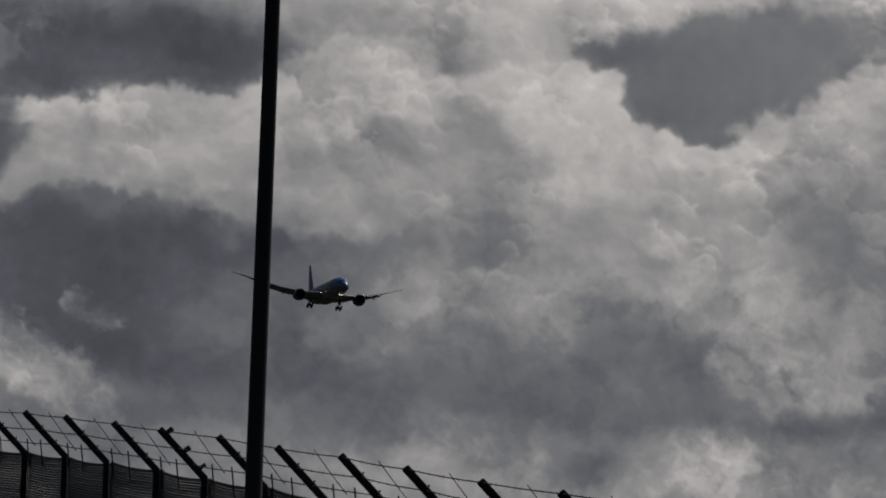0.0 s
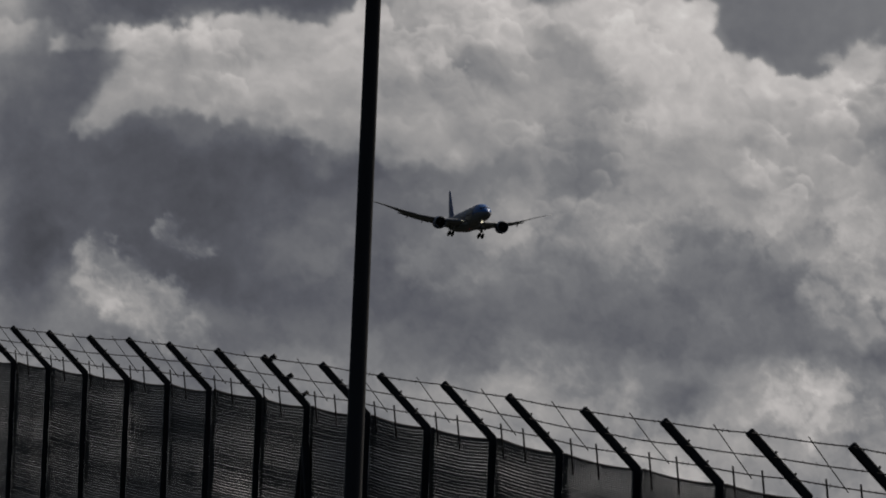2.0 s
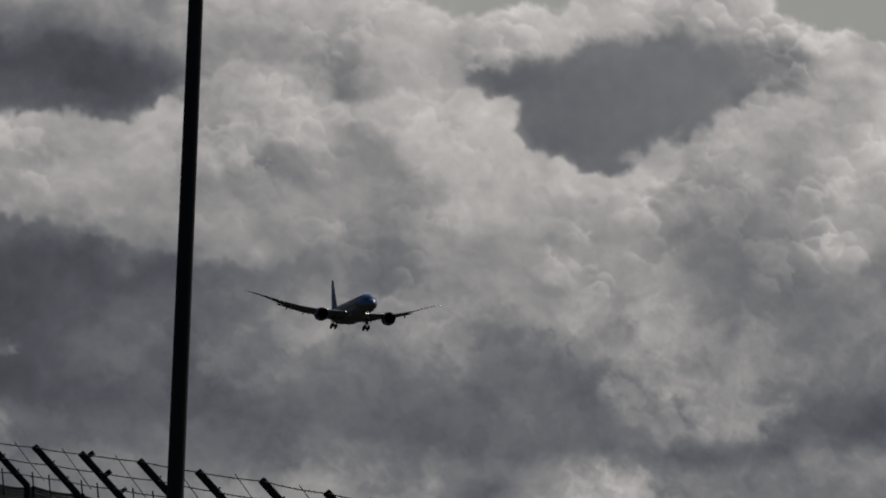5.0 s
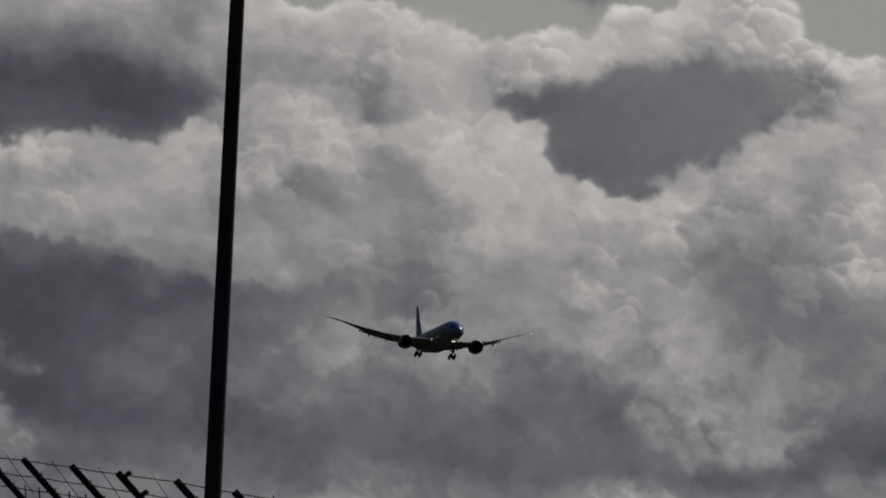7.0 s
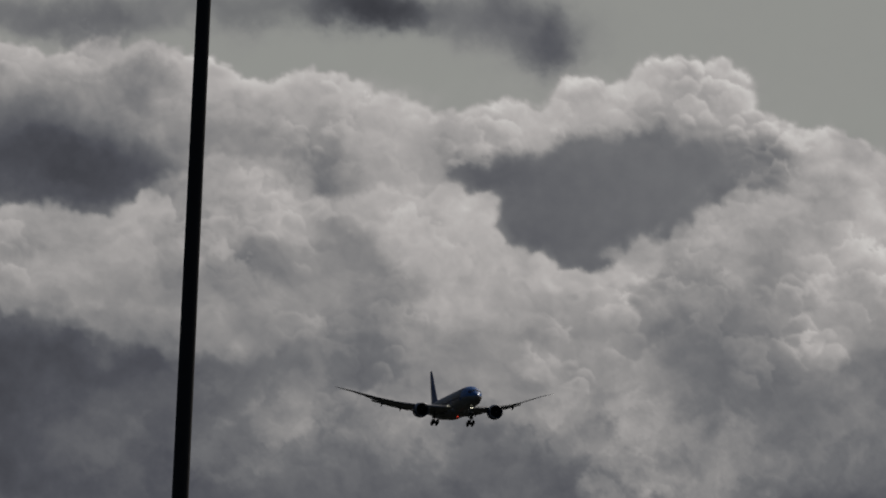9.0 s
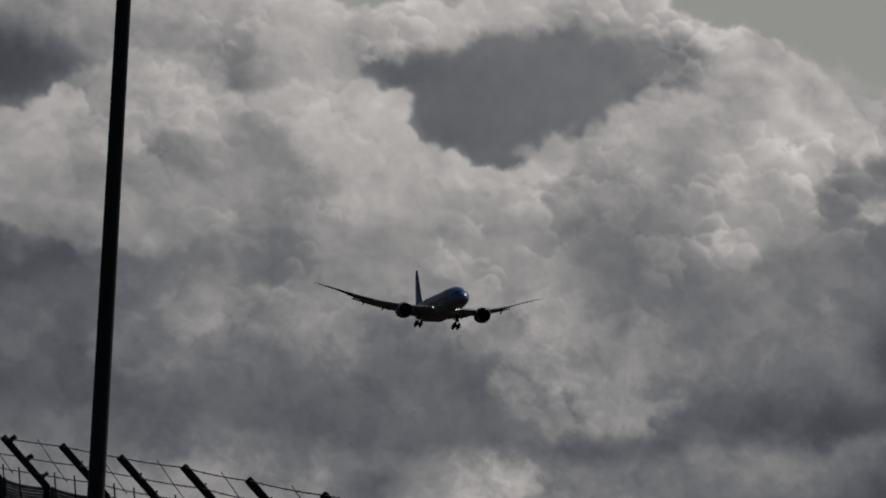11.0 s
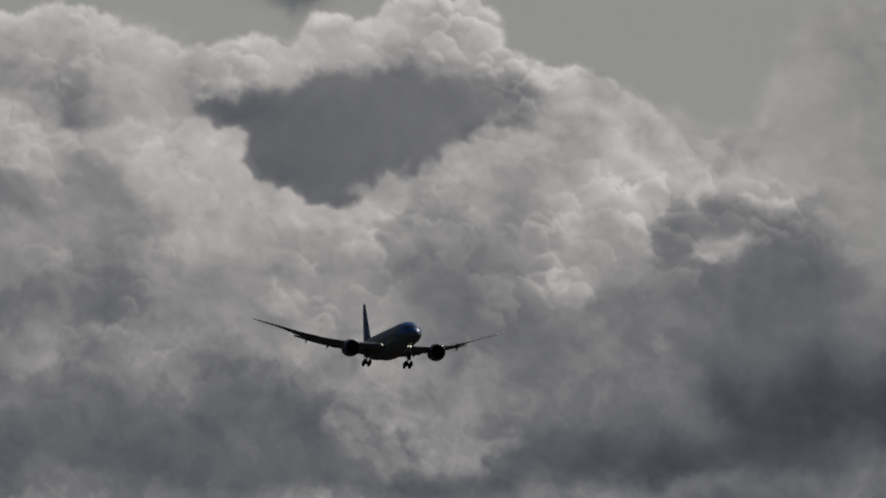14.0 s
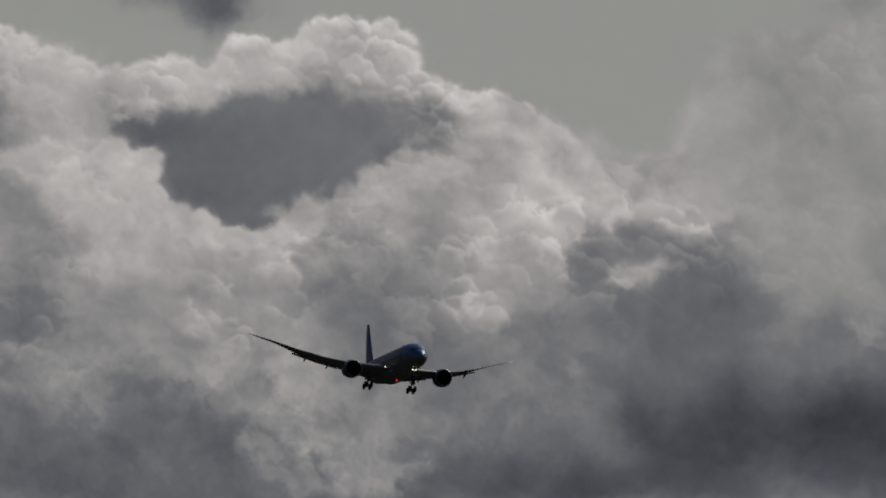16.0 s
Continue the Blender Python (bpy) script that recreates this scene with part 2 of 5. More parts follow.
def cloud_field(u, v):
    f = CloudField(u, v)
    f.bank([(-1390, -2054), (2118, -2211), (2158, -1120), (-1331, -963)], 0.72, edge=20, clear=1)
    f.puff(176, -1630, 130, 42, 0.11, 0.9)
    f.puff(500, -1592, 95, 62, 0.29, 0.85)
    f.puff(398, -1613, 110, 60, 0.48, 0.6)
    f.puff(-45, -1622, 130, 40, 0.36, 0.7)
    f.puff(-404, -1580, 220, 35, 0.48, 0.8)
    f.puff(-214, -1584, 120, 30, 0.6, 0.5)
    f.puff(510, -1566, 50, 40, 0.33, 0.6)
    f.puff(1663, -1642, 50, 25, 0.47, 0.6)
    f.bank([(1239, -1332), (1336, -1388), (1371, -1470), (1417, -1548), (1515, -1583), (1615, -1604), (1701, -1629), (1929, -1722), (2428, -1749), (2502, -398), (1301, -325)], 0.7, edge=26, rim=0.08, depth=50, clear=0)
    f.bank([(-1159, -1460), (-763, -1531), (-462, -1532), (-382, -1523), (-293, -1555), (-202, -1545), (-130, -1523), (-70, -1526), (-19, -1503), (27, -1489), (101, -1522), (183, -1488), (264, -1477), (316, -1437), (375, -1452), (414, -1478), (496, -1462), (534, -1509), (584, -1516), (624, -1508), (673, -1545), (757, -1566), (833, -1562), (880, -1529), (897, -1474), (948, -1457), (1018, -1464), (1079, -1432), (1152, -1380), (1214, -1323), (1277, -1265), (1459, -1193), (1960, -1113), (1994, -220), (-1086, -80)], 0.74, edge=9, rim=0.27, depth=50, clear=0)
    f.puff(-217, -1449, 80, 40, 0.45, 0.8)
    f.puff(-338, -1463, 70, 40, 0.6, 0.6)
    f.puff(-393, -1350, 90, 50, 0.33, 0.8)
    f.puff(187, -1408, 90, 50, 0.79, 0.6)
    f.puff(110, -1334, 60, 45, 0.42, 0.75)
    f.puff(16, -1400, 60, 40, 0.68, 0.6)
    f.puff(725, -1497, 80, 30, 0.72, 0.6)
    f.puff(835, -1517, 50, 35, 0.85, 0.7)
    f.puff(367, -1406, 60, 30, 0.62, 0.6)
    f.puff(951, -1392, 70, 40, 0.72, 0.6)
    f.bank([(-856, -1397), (-657, -1417), (-456, -1402), (-396, -1415), (-305, -1397), (-233, -1360), (-161, -1330), (-115, -1312), (-119, -1279), (-169, -1271), (-247, -1239), (-387, -1236), (-746, -1193)], 0.2, edge=62)
    f.bank([(349, -1360), (379, -1379), (430, -1359), (479, -1389), (548, -1406), (628, -1430), (707, -1443), (798, -1433), (879, -1421), (950, -1397), (952, -1362), (933, -1331), (844, -1297), (795, -1275), (746, -1258), (677, -1225), (654, -1179), (599, -1166), (538, -1194), (456, -1225), (429, -1259), (433, -1299), (382, -1312)], 0.36, edge=36)
    f.puff(870, -1393, 75, 40, 0.57, 0.6)
    f.puff(-335, -1398, 180, 40, 0.54, 0.5)
    f.puff(573, -1305, 120, 60, 0.35, 0.7)
    f.puff(751, -1373, 90, 40, 0.33, 0.6)
    f.bank([(-1345, -1231), (-947, -1222), (-647, -1213), (-447, -1226), (-388, -1249), (-298, -1243), (-247, -1237), (-199, -1272), (-149, -1277), (-89, -1295), (-51, -1327), (-10, -1324), (29, -1339), (60, -1317), (111, -1304), (162, -1287), (231, -1315), (292, -1308), (351, -1320), (382, -1302), (422, -1314), (438, -1294), (427, -1254), (456, -1225), (507, -1202), (558, -1185), (619, -1177), (649, -1184), (662, -1219), (686, -1245), (717, -1237), (750, -1268), (795, -1273), (844, -1295), (934, -1321), (1004, -1314), (1155, -1300), (1962, -1073), (2008, 175), (-1262, 323)], 0.78, edge=8, rim=0.2, depth=60, clear=0)
    f.bank([(-1625, -908), (-638, -1038), (-137, -1023), (266, -1001), (666, -1019), (1134, -1039), (2162, -1021), (2205, 166), (-1557, 336)], 0.56, edge=90, strength=0.75)
    f.puff(-353, -1142, 150, 60, 0.79, 0.6)
    f.puff(-415, -1189, 90, 40, 0.72, 0.5)
    f.puff(156, -1206, 70, 55, 0.54, 0.7)
    f.puff(26, -1190, 80, 55, 0.6, 0.6)
    f.puff(256, -1211, 60, 60, 0.85, 0.6)
    f.puff(313, -1284, 60, 25, 0.9, 0.7)
    f.puff(253, -1061, 110, 70, 0.48, 0.8)
    f.puff(118, -1155, 60, 50, 0.56, 0.5)
    f.puff(442, -1089, 130, 60, 0.73, 0.6)
    f.puff(-334, -973, 330, 95, 0.12, 0.95)
    f.puff(-34, -977, 130, 60, 0.31, 0.9)
    f.puff(-688, -1036, 330, 130, 0.25, 0.95)
    f.puff(-258, -1057, 130, 50, 0.42, 0.6)
    f.puff(-129, -863, 200, 70, 0.17, 0.9)
    f.puff(-326, -804, 220, 80, 0.1, 0.9)
    f.puff(742, -1103, 100, 60, 0.6, 0.6)
    f.puff(809, -1186, 90, 50, 0.85, 0.6)
    f.puff(937, -1241, 100, 50, 0.81, 0.6)
    f.puff(572, -1095, 60, 40, 0.6, 0.5)
    f.puff(671, -1140, 60, 30, 0.83, 0.6)
    f.puff(834, -1077, 140, 50, 0.45, 0.8)
    f.puff(1024, -1075, 110, 80, 0.36, 0.8)
    f.puff(961, -1152, 60, 40, 0.72, 0.6)
    f.puff(813, -1235, 60, 25, 0.87, 0.7)
    f.puff(941, -1273, 110, 55, 0.85, 0.6)
    f.puff(1058, -1180, 90, 70, 0.79, 0.7)
    f.puff(1172, -1117, 80, 60, 0.7, 0.6)
    f.puff(1034, -1069, 70, 60, 0.73, 0.7)
    f.puff(855, -1052, 150, 65, 0.43, 0.85)
    f.puff(720, -1119, 80, 50, 0.68, 0.6)
    f.puff(755, -1191, 60, 30, 0.56, 0.5)
    f.puff(1157, -1357, 90, 50, 0.76, 0.6)
    f.puff(1085, -1382, 60, 40, 0.79, 0.5)
    f.puff(1232, -1291, 60, 40, 0.79, 0.5)
    f.puff(1237, -1201, 60, 60, 0.38, 0.8)
    f.puff(1335, -1237, 60, 35, 0.68, 0.7)
    f.puff(1432, -1303, 80, 60, 0.78, 0.6)
    f.puff(1404, -1091, 150, 120, 0.25, 0.95)
    f.puff(1291, -1142, 55, 22, 0.78, 0.85)
    f.puff(1276, -1063, 25, 15, 0.54, 0.6)
    f.puff(1623, -1465, 60, 70, 0.59, 0.7)
    f.puff(1502, -1468, 60, 60, 0.7, 0.6)
    f.puff(1557, -1221, 90, 60, 0.68, 0.6)
    f.puff(1689, -1198, 60, 40, 0.79, 0.6)
    f.puff(1691, -1329, 60, 40, 0.6, 0.5)
    f.puff(1635, -1085, 120, 80, 0.42, 0.8)
    f.puff(1476, -895, 260, 95, 0.2, 0.85)
    f.puff(1719, -860, 120, 120, 0.11, 0.8)
    f.puff(1867, -1059, 160, 200, 0.24, 0.8)
    f.puff(1171, -967, 150, 80, 0.38, 0.8)
    f.puff(878, -838, 110, 80, 0.54, 0.7)
    f.puff(1024, -908, 120, 70, 0.41, 0.7)
    f.puff(1101, -802, 130, 50, 0.3, 0.8)
    f.puff(561, -788, 120, 80, 0.16, 0.9)
    f.puff(242, -758, 110, 60, 0.15, 0.85)
    f.puff(425, -870, 110, 40, 0.38, 0.7)
    f.puff(592, -920, 90, 60, 0.48, 0.6)
    f.puff(305, -862, 60, 20, 0.6, 0.7)
    f.puff(218, -1126, 70, 90, 0.36, 0.8)
    f.puff(291, -1231, 80, 60, 0.79, 0.6)
    f.puff(207, -986, 60, 50, 0.27, 0.7)
    f.puff(346, -1005, 70, 60, 0.45, 0.6)
    f.puff(503, -1055, 110, 60, 0.7, 0.6)
    f.puff(-441, -876, 330, 110, 0.26, 0.95)
    f.puff(-715, -964, 140, 140, 0.27, 0.95)
    f.puff(-268, -813, 180, 90, 0.39, 0.9)
    f.puff(-75, -991, 80, 40, 0.48, 0.8)
    f.bank([(-694, -1040), (-665, -1072), (-642, -1118), (-614, -1174), (-586, -1218), (-526, -1228), (-466, -1237), (-357, -1252), (-256, -1242), (-187, -1275), (-90, -1351), (111, -1359), (123, -1049), (-15, -984), (-135, -989), (-217, -1016), (-328, -1043), (-429, -1055), (-529, -1067), (-629, -1043)], 0.79, edge=13, rim=0.12, depth=50, strength=0.95)
    f.puff(-714, -1174, 70, 110, 0.29, 0.9)
    f.puff(-488, -1279, 260, 28, 0.25, 0.9)
    f.puff(-531, -1102, 70, 40, 0.7, 0.6)
    f.puff(-363, -1169, 120, 50, 0.88, 0.6)
    f.puff(-160, -1108, 90, 60, 0.79, 0.6)
    f.puff(-216, -996, 90, 25, 0.45, 0.6)
    f.puff(70, -1127, 100, 90, 0.87, 0.6)
    f.puff(316, -1247, 120, 60, 0.9, 0.6)
    f.puff(401, -1120, 100, 60, 0.85, 0.6)
    f.puff(-53, -1182, 80, 60, 0.62, 0.6)
    f.puff(180, -1132, 60, 60, 0.64, 0.5)
    f.puff(229, -913, 110, 40, 0.72, 0.7)
    f.puff(285, -1016, 70, 50, 0.64, 0.5)
    f.puff(-14, -964, 70, 40, 0.43, 0.8)
    f.puff(75, -1007, 60, 60, 0.72, 0.5)
    f.bank([(-681, -756), (-665, -837), (-645, -842), (-629, -813), (-594, -830), (-532, -777), (-496, -744), (-464, -695), (-451, -636), (-581, -630), (-623, -688), (-655, -717)], 0.78, edge=20, rim=0.1, depth=40, torn=True)
    f.puff(-598, -789, 50, 30, 0.7, 0.5)
    f.puff(-545, -722, 60, 40, 0.67, 0.5)
    f.puff(-363, -679, 200, 30, 0.41, 0.7)
    f.puff(-611, -629, 200, 40, 0.45, 0.6)
    f.puff(-81, -641, 140, 35, 0.48, 0.7)
    f.puff(139, -660, 80, 30, 0.57, 0.7)
    f.puff(-78, -821, 26, 30, 0.54, 0.6)
    f.puff(33, -791, 70, 14, 0.56, 0.6)
    f.puff(1, -854, 80, 30, 0.54, 0.6)
    f.puff(166, -731, 170, 36, 0.39, 0.8)
    f.puff(-125, -729, 160, 40, 0.38, 0.8)
    f.puff(412, -831, 90, 70, 0.45, 0.8)
    f.puff(323, -807, 50, 50, 0.54, 0.6)
    f.puff(600, -888, 120, 80, 0.72, 0.75)
    f.puff(735, -763, 90, 50, 0.65, 0.6)
    f.puff(676, -731, 60, 15, 0.7, 0.6)
    f.puff(565, -757, 70, 50, 0.43, 0.6)
    f.puff(391, -610, 120, 50, 0.36, 0.7)
    f.puff(571, -617, 70, 40, 0.7, 0.7)
    f.puff(691, -601, 80, 50, 0.59, 0.7)
    f.puff(219, -653, 60, 40, 0.62, 0.6)
    f.puff(241, -614, 120, 30, 0.48, 0.5)
    f.puff(437, -702, 160, 30, 0.41, 0.7)
    f.puff(1210, -762, 260, 46, 0.23, 0.85)
    f.puff(789, -767, 120, 50, 0.72, 0.75)
    f.puff(480, -729, 150, 60, 0.36, 0.85)
    f.puff(444, -827, 100, 50, 0.34, 0.8)
    f.puff(157, -779, 160, 60, 0.25, 0.8)
    f.puff(302, -858, 60, 25, 0.68, 0.7)
    f.puff(70, -884, 50, 30, 0.64, 0.6)
    f.puff(178, -921, 60, 30, 0.72, 0.6)
    f.puff(666, -640, 110, 40, 0.67, 0.75)
    f.puff(899, -608, 55, 30, 0.73, 0.75)
    f.puff(750, -585, 100, 40, 0.57, 0.6)
    f.puff(1170, -584, 180, 36, 0.45, 0.7)
    f.puff(1019, -600, 40, 40, 0.65, 0.5)
    f.puff(397, -624, 60, 30, 0.27, 0.7)
    f.puff(194, -661, 110, 40, 0.6, 0.7)
    f.puff(941, -736, 120, 30, 0.41, 0.6)
    f.puff(1383, -892, 110, 140, 0.17, 0.85)
    f.puff(1389, -612, 170, 80, 0.23, 0.8)
    f.puff(1105, -856, 110, 60, 0.54, 0.6)
    f.puff(1277, -826, 50, 40, 0.45, 0.5)
    f.puff(1000, -940, 120, 70, 0.45, 0.7)
    f.puff(854, -861, 60, 60, 0.72, 0.5)
    f.puff(653, -869, 60, 50, 0.62, 0.5)
    f.puff(1314, -693, 120, 8, 0.47, 0.5)
    f.bank([(-519, -873), (-510, -887), (-491, -878), (-466, -870), (-430, -845), (-454, -831), (-484, -834), (-508, -853)], 0.6, edge=15, strength=0.4, torn=True)
    f.bank([(532, -575), (540, -636), (579, -657), (640, -629), (680, -641), (741, -603), (723, -553), (624, -529)], 0.75, edge=23, rim=0.08, depth=30, strength=0.8, torn=True)
    f.bank([(79, -657), (108, -683), (168, -676), (217, -703), (249, -664), (231, -613), (141, -610)], 0.67, edge=24, rim=0.06, depth=30, strength=0.7, torn=True)
    f.bank([(130, -879), (178, -926), (238, -939), (289, -916), (358, -929), (429, -911), (410, -881), (290, -881), (231, -863)], 0.79, edge=24, rim=0.05, depth=30, strength=0.6, torn=True)
    f.bank([(558, -603), (565, -654), (625, -667), (667, -630), (726, -653), (769, -606), (808, -618), (821, -569), (632, -548)], 0.72, edge=24, rim=0.08, depth=30, strength=0.8, torn=True)
    f.bank([(839, -595), (868, -620), (918, -623), (932, -585), (860, -576)], 0.78, edge=16, rim=0.08, depth=25, strength=0.85, torn=True)
    f.bank([(1237, -1119), (1240, -1149), (1270, -1160), (1310, -1156), (1335, -1167), (1363, -1147), (1322, -1126), (1273, -1111)], 0.82, edge=16, rim=0.12, depth=25, strength=0.9, torn=True)
    f.bank([(1306, -1225), (1329, -1267), (1383, -1280), (1445, -1254), (1457, -1225), (1396, -1231), (1347, -1216)], 0.76, edge=22, rim=0.1, depth=30, strength=0.7, torn=True)
    f.bank([(-83, -843), (-54, -876), (-10, -883), (12, -859), (-27, -828), (-33, -785), (-66, -794)], 0.6, edge=20, rim=0.08, depth=25, strength=0.8, torn=True)
    f.bank([(-102, -934), (-78, -947), (-37, -935), (-57, -921)], 0.56, edge=18, strength=0.7, torn=True)
    f.bank([(247, -865), (280, -892), (321, -884), (372, -872), (353, -846), (293, -848)], 0.76, edge=20, rim=0.08, depth=25, strength=0.75, torn=True)
    f.bank([(18, -921), (35, -957), (87, -940), (79, -895), (51, -863)], 0.69, edge=22, rim=0.06, depth=25, strength=0.6, torn=True)
    f.puff(547, -1442, 120, 18, 0.93, 0.7)
    f.puff(746, -1471, 100, 18, 0.91, 0.6)
    f.puff(398, -1390, 40, 14, 0.88, 0.7)
    f.puff(957, -1362, 28, 40, 0.9, 0.7)
    f.puff(888, -1324, 40, 14, 0.87, 0.5)
    f.puff(153, -1477, 80, 30, 0.87, 0.5)
    f.puff(-301, -1525, 90, 20, 0.87, 0.6)
    f.puff(-37, -1468, 60, 25, 0.84, 0.5)
    f.puff(18, -1175, 300, 110, 0.87, 0.35)
    f.puff(51, -1307, 50, 32, 0.93, 0.6)
    f.puff(242, -1295, 50, 32, 0.93, 0.6)
    f.puff(145, -1216, 62.5, 40, 0.48, 0.6)
    f.puff(198, -1163, 56.25, 36, 0.59, 0.6)
    f.puff(27, -1170, 62.5, 40, 0.57, 0.6)
    f.puff(402, -1303, 37.5, 24, 0.94, 0.6)
    f.puff(519, -1163, 62.5, 40, 0.79, 0.6)
    f.puff(692, -1231, 43.75, 28, 0.93, 0.6)
    f.puff(806, -1260, 56.25, 36, 0.91, 0.6)
    f.puff(744, -1183, 50, 32, 0.7, 0.6)
    f.puff(888, -1219, 56.25, 36, 0.79, 0.6)
    f.puff(990, -1183, 56.25, 36, 0.64, 0.6)
    f.puff(1068, -1237, 50, 32, 0.79, 0.6)
    f.puff(766, -1134, 50, 32, 0.78, 0.6)
    f.puff(907, -1125, 62.5, 40, 0.62, 0.6)
    f.puff(-209, -1489, 50, 32, 0.48, 0.6)
    f.puff(-127, -1443, 50, 32, 0.79, 0.6)
    f.puff(-54, -1397, 56.25, 36, 0.72, 0.6)
    f.puff(245, -1441, 62.5, 40, 0.87, 0.6)
    f.puff(14, -1450, 43.75, 28, 0.85, 0.6)
    f.puff(147, -1386, 56.25, 36, 0.7, 0.6)
    f.puff(802, -1244, 43.75, 29.75, 0.91, 0.55)
    f.puff(915, -1290, 56.25, 38.25, 0.88, 0.55)
    f.puff(1025, -1377, 50, 34, 0.88, 0.55)
    f.puff(1050, -1298, 50, 34, 0.57, 0.55)
    f.puff(1162, -1287, 56.25, 38.25, 0.64, 0.55)
    f.puff(1009, -1152, 50, 34, 0.54, 0.55)
    f.puff(927, -1097, 56.25, 38.25, 0.45, 0.55)
    f.puff(759, -1136, 56.25, 38.25, 0.52, 0.55)
    f.puff(1082, -1187, 50, 34, 0.85, 0.55)
    f.puff(1019, -1068, 50, 34, 0.78, 0.55)
    f.puff(1131, -1049, 56.25, 38.25, 0.45, 0.55)
    f.puff(849, -1307, 43.75, 29.75, 0.64, 0.55)
    f.puff(1197, -1369, 50, 34, 0.79, 0.55)
    f.puff(1280, -1324, 50, 34, 0.72, 0.55)
    f.puff(677, -1166, 50, 34, 0.79, 0.55)
    f.puff(591, -1101, 62.5, 42.5, 0.76, 0.55)
    f.puff(395, -1168, 62.5, 42.5, 0.76, 0.55)
    f.puff(468, -973, 50, 34, 0.57, 0.55)
    f.puff(851, -947, 75, 51, 0.57, 0.55)
    f.puff(734, -899, 56.25, 38.25, 0.64, 0.55)
    f.puff(1427, -1543, 62.5, 42.5, 0.73, 0.55)
    f.puff(1558, -1541, 50, 34, 0.69, 0.55)
    f.puff(1498, -1377, 62.5, 42.5, 0.72, 0.55)
    f.puff(1647, -1396, 62.5, 42.5, 0.7, 0.55)
    f.puff(1200, -1149, 50, 34, 0.65, 0.55)
    f.puff(1489, -1186, 62.5, 42.5, 0.62, 0.55)
    f.puff(30, -865, 420, 150, 0.59, 0.33)
    f.puff(2, -1165, 700, 150, 0.81, 0.2)
    f.puff(1054, -1230, 420, 150, 0.81, 0.2)
    f.puff(636, -1484, 300, 60, 0.87, 0.25)
    f.puff(210, -873, 230, 120, 0.65, 0.4)
    f.bank([(365, -1356), (389, -1372), (440, -1352), (489, -1380), (559, -1397), (638, -1420), (708, -1433), (789, -1425), (860, -1410), (911, -1385), (912, -1355), (853, -1323), (794, -1293), (745, -1278), (686, -1252), (658, -1209), (618, -1187), (558, -1200), (476, -1231), (444, -1265), (443, -1300), (392, -1317)], 0.38, edge=22, strength=0.75)
    f.bank([(438, -1287), (427, -1249), (456, -1218), (508, -1195), (559, -1178), (619, -1171), (651, -1179), (662, -1212), (686, -1240), (717, -1232), (751, -1263), (795, -1269), (845, -1291), (939, -1319), (950, -1287), (856, -1263), (807, -1241), (757, -1228), (718, -1202), (688, -1205), (670, -1165), (621, -1137), (550, -1144), (489, -1167), (437, -1204), (405, -1243)], 0.87, edge=10, rim=0.08, depth=15, strength=0.85)
    f.bank([(-746, -1198), (-447, -1224), (-388, -1247), (-297, -1241), (-247, -1235), (-199, -1270), (-149, -1275), (-87, -1293), (-49, -1327), (-10, -1323), (31, -1339), (60, -1317), (111, -1304), (162, -1287), (231, -1315), (292, -1308), (351, -1320), (382, -1302), (424, -1314), (433, -1287), (353, -1281), (293, -1281), (233, -1280), (164, -1252), (103, -1269), (51, -1292), (1, -1289), (-44, -1282), (-83, -1260), (-147, -1242), (-197, -1235), (-246, -1205), (-346, -1211), (-445, -1190), (-744, -1163)], 0.84, edge=10, rim=0.08, depth=15, strength=0.75)
    f.puff(140, -1336, 60, 30, 0.48, 0.6)
    f.puff(-332, -1323, 150, 50, 0.18, 0.6)
    f.bank([(936, -1371), (951, -1387), (991, -1383), (1012, -1354), (983, -1328), (943, -1331)], 0.85, edge=12, rim=0.08, depth=20, strength=0.7)
    f.bank([(800, -1287), (816, -1304), (844, -1299), (835, -1279)], 0.84, edge=6, rim=0.08, depth=15, strength=0.8)
    f.puff(-448, -1041, 260, 28, 0.47, 0.5)
    f.bank([(852, -1253), (890, -1282), (949, -1304), (1011, -1287), (1053, -1250), (1087, -1192), (1121, -1134), (1103, -1093), (1040, -1139), (977, -1185), (906, -1201)], 0.76, edge=16, rim=0.14, depth=30, strength=0.55)
    f.bank([(1026, -1369), (1075, -1387), (1127, -1365), (1179, -1328), (1232, -1281), (1216, -1220), (1153, -1256), (1090, -1302)], 0.78, edge=16, rim=0.14, depth=30, strength=0.55)
    f.bank([(1149, -1326), (1208, -1345), (1270, -1323), (1313, -1276), (1285, -1244), (1213, -1270)], 0.72, edge=14, rim=0.12, depth=25, strength=0.55)
    f.bank([(982, -1105), (1010, -1137), (1051, -1120), (1074, -1071), (1047, -1029), (1006, -1047)], 0.73, edge=14, rim=0.1, depth=20, strength=0.6)
    f.bank([(1076, -1211), (1115, -1229), (1157, -1196), (1201, -1139), (1194, -1078), (1143, -1095), (1100, -1143)], 0.72, edge=14, rim=0.12, depth=25, strength=0.5)
    f.bank([(-85, -1205), (-58, -1266), (1, -1294), (72, -1283), (124, -1245), (146, -1206), (75, -1213), (5, -1219), (-44, -1187)], 0.79, edge=14, rim=0.12, depth=25, strength=0.5)
    f.bank([(154, -1236), (193, -1278), (252, -1296), (322, -1294), (365, -1246), (336, -1215), (255, -1241), (195, -1218)], 0.81, edge=14, rim=0.12, depth=25, strength=0.5)
    f.bank([(678, -1190), (717, -1232), (786, -1250), (857, -1238), (909, -1200), (880, -1169), (809, -1196), (739, -1183)], 0.81, edge=14, rim=0.12, depth=25, strength=0.55)
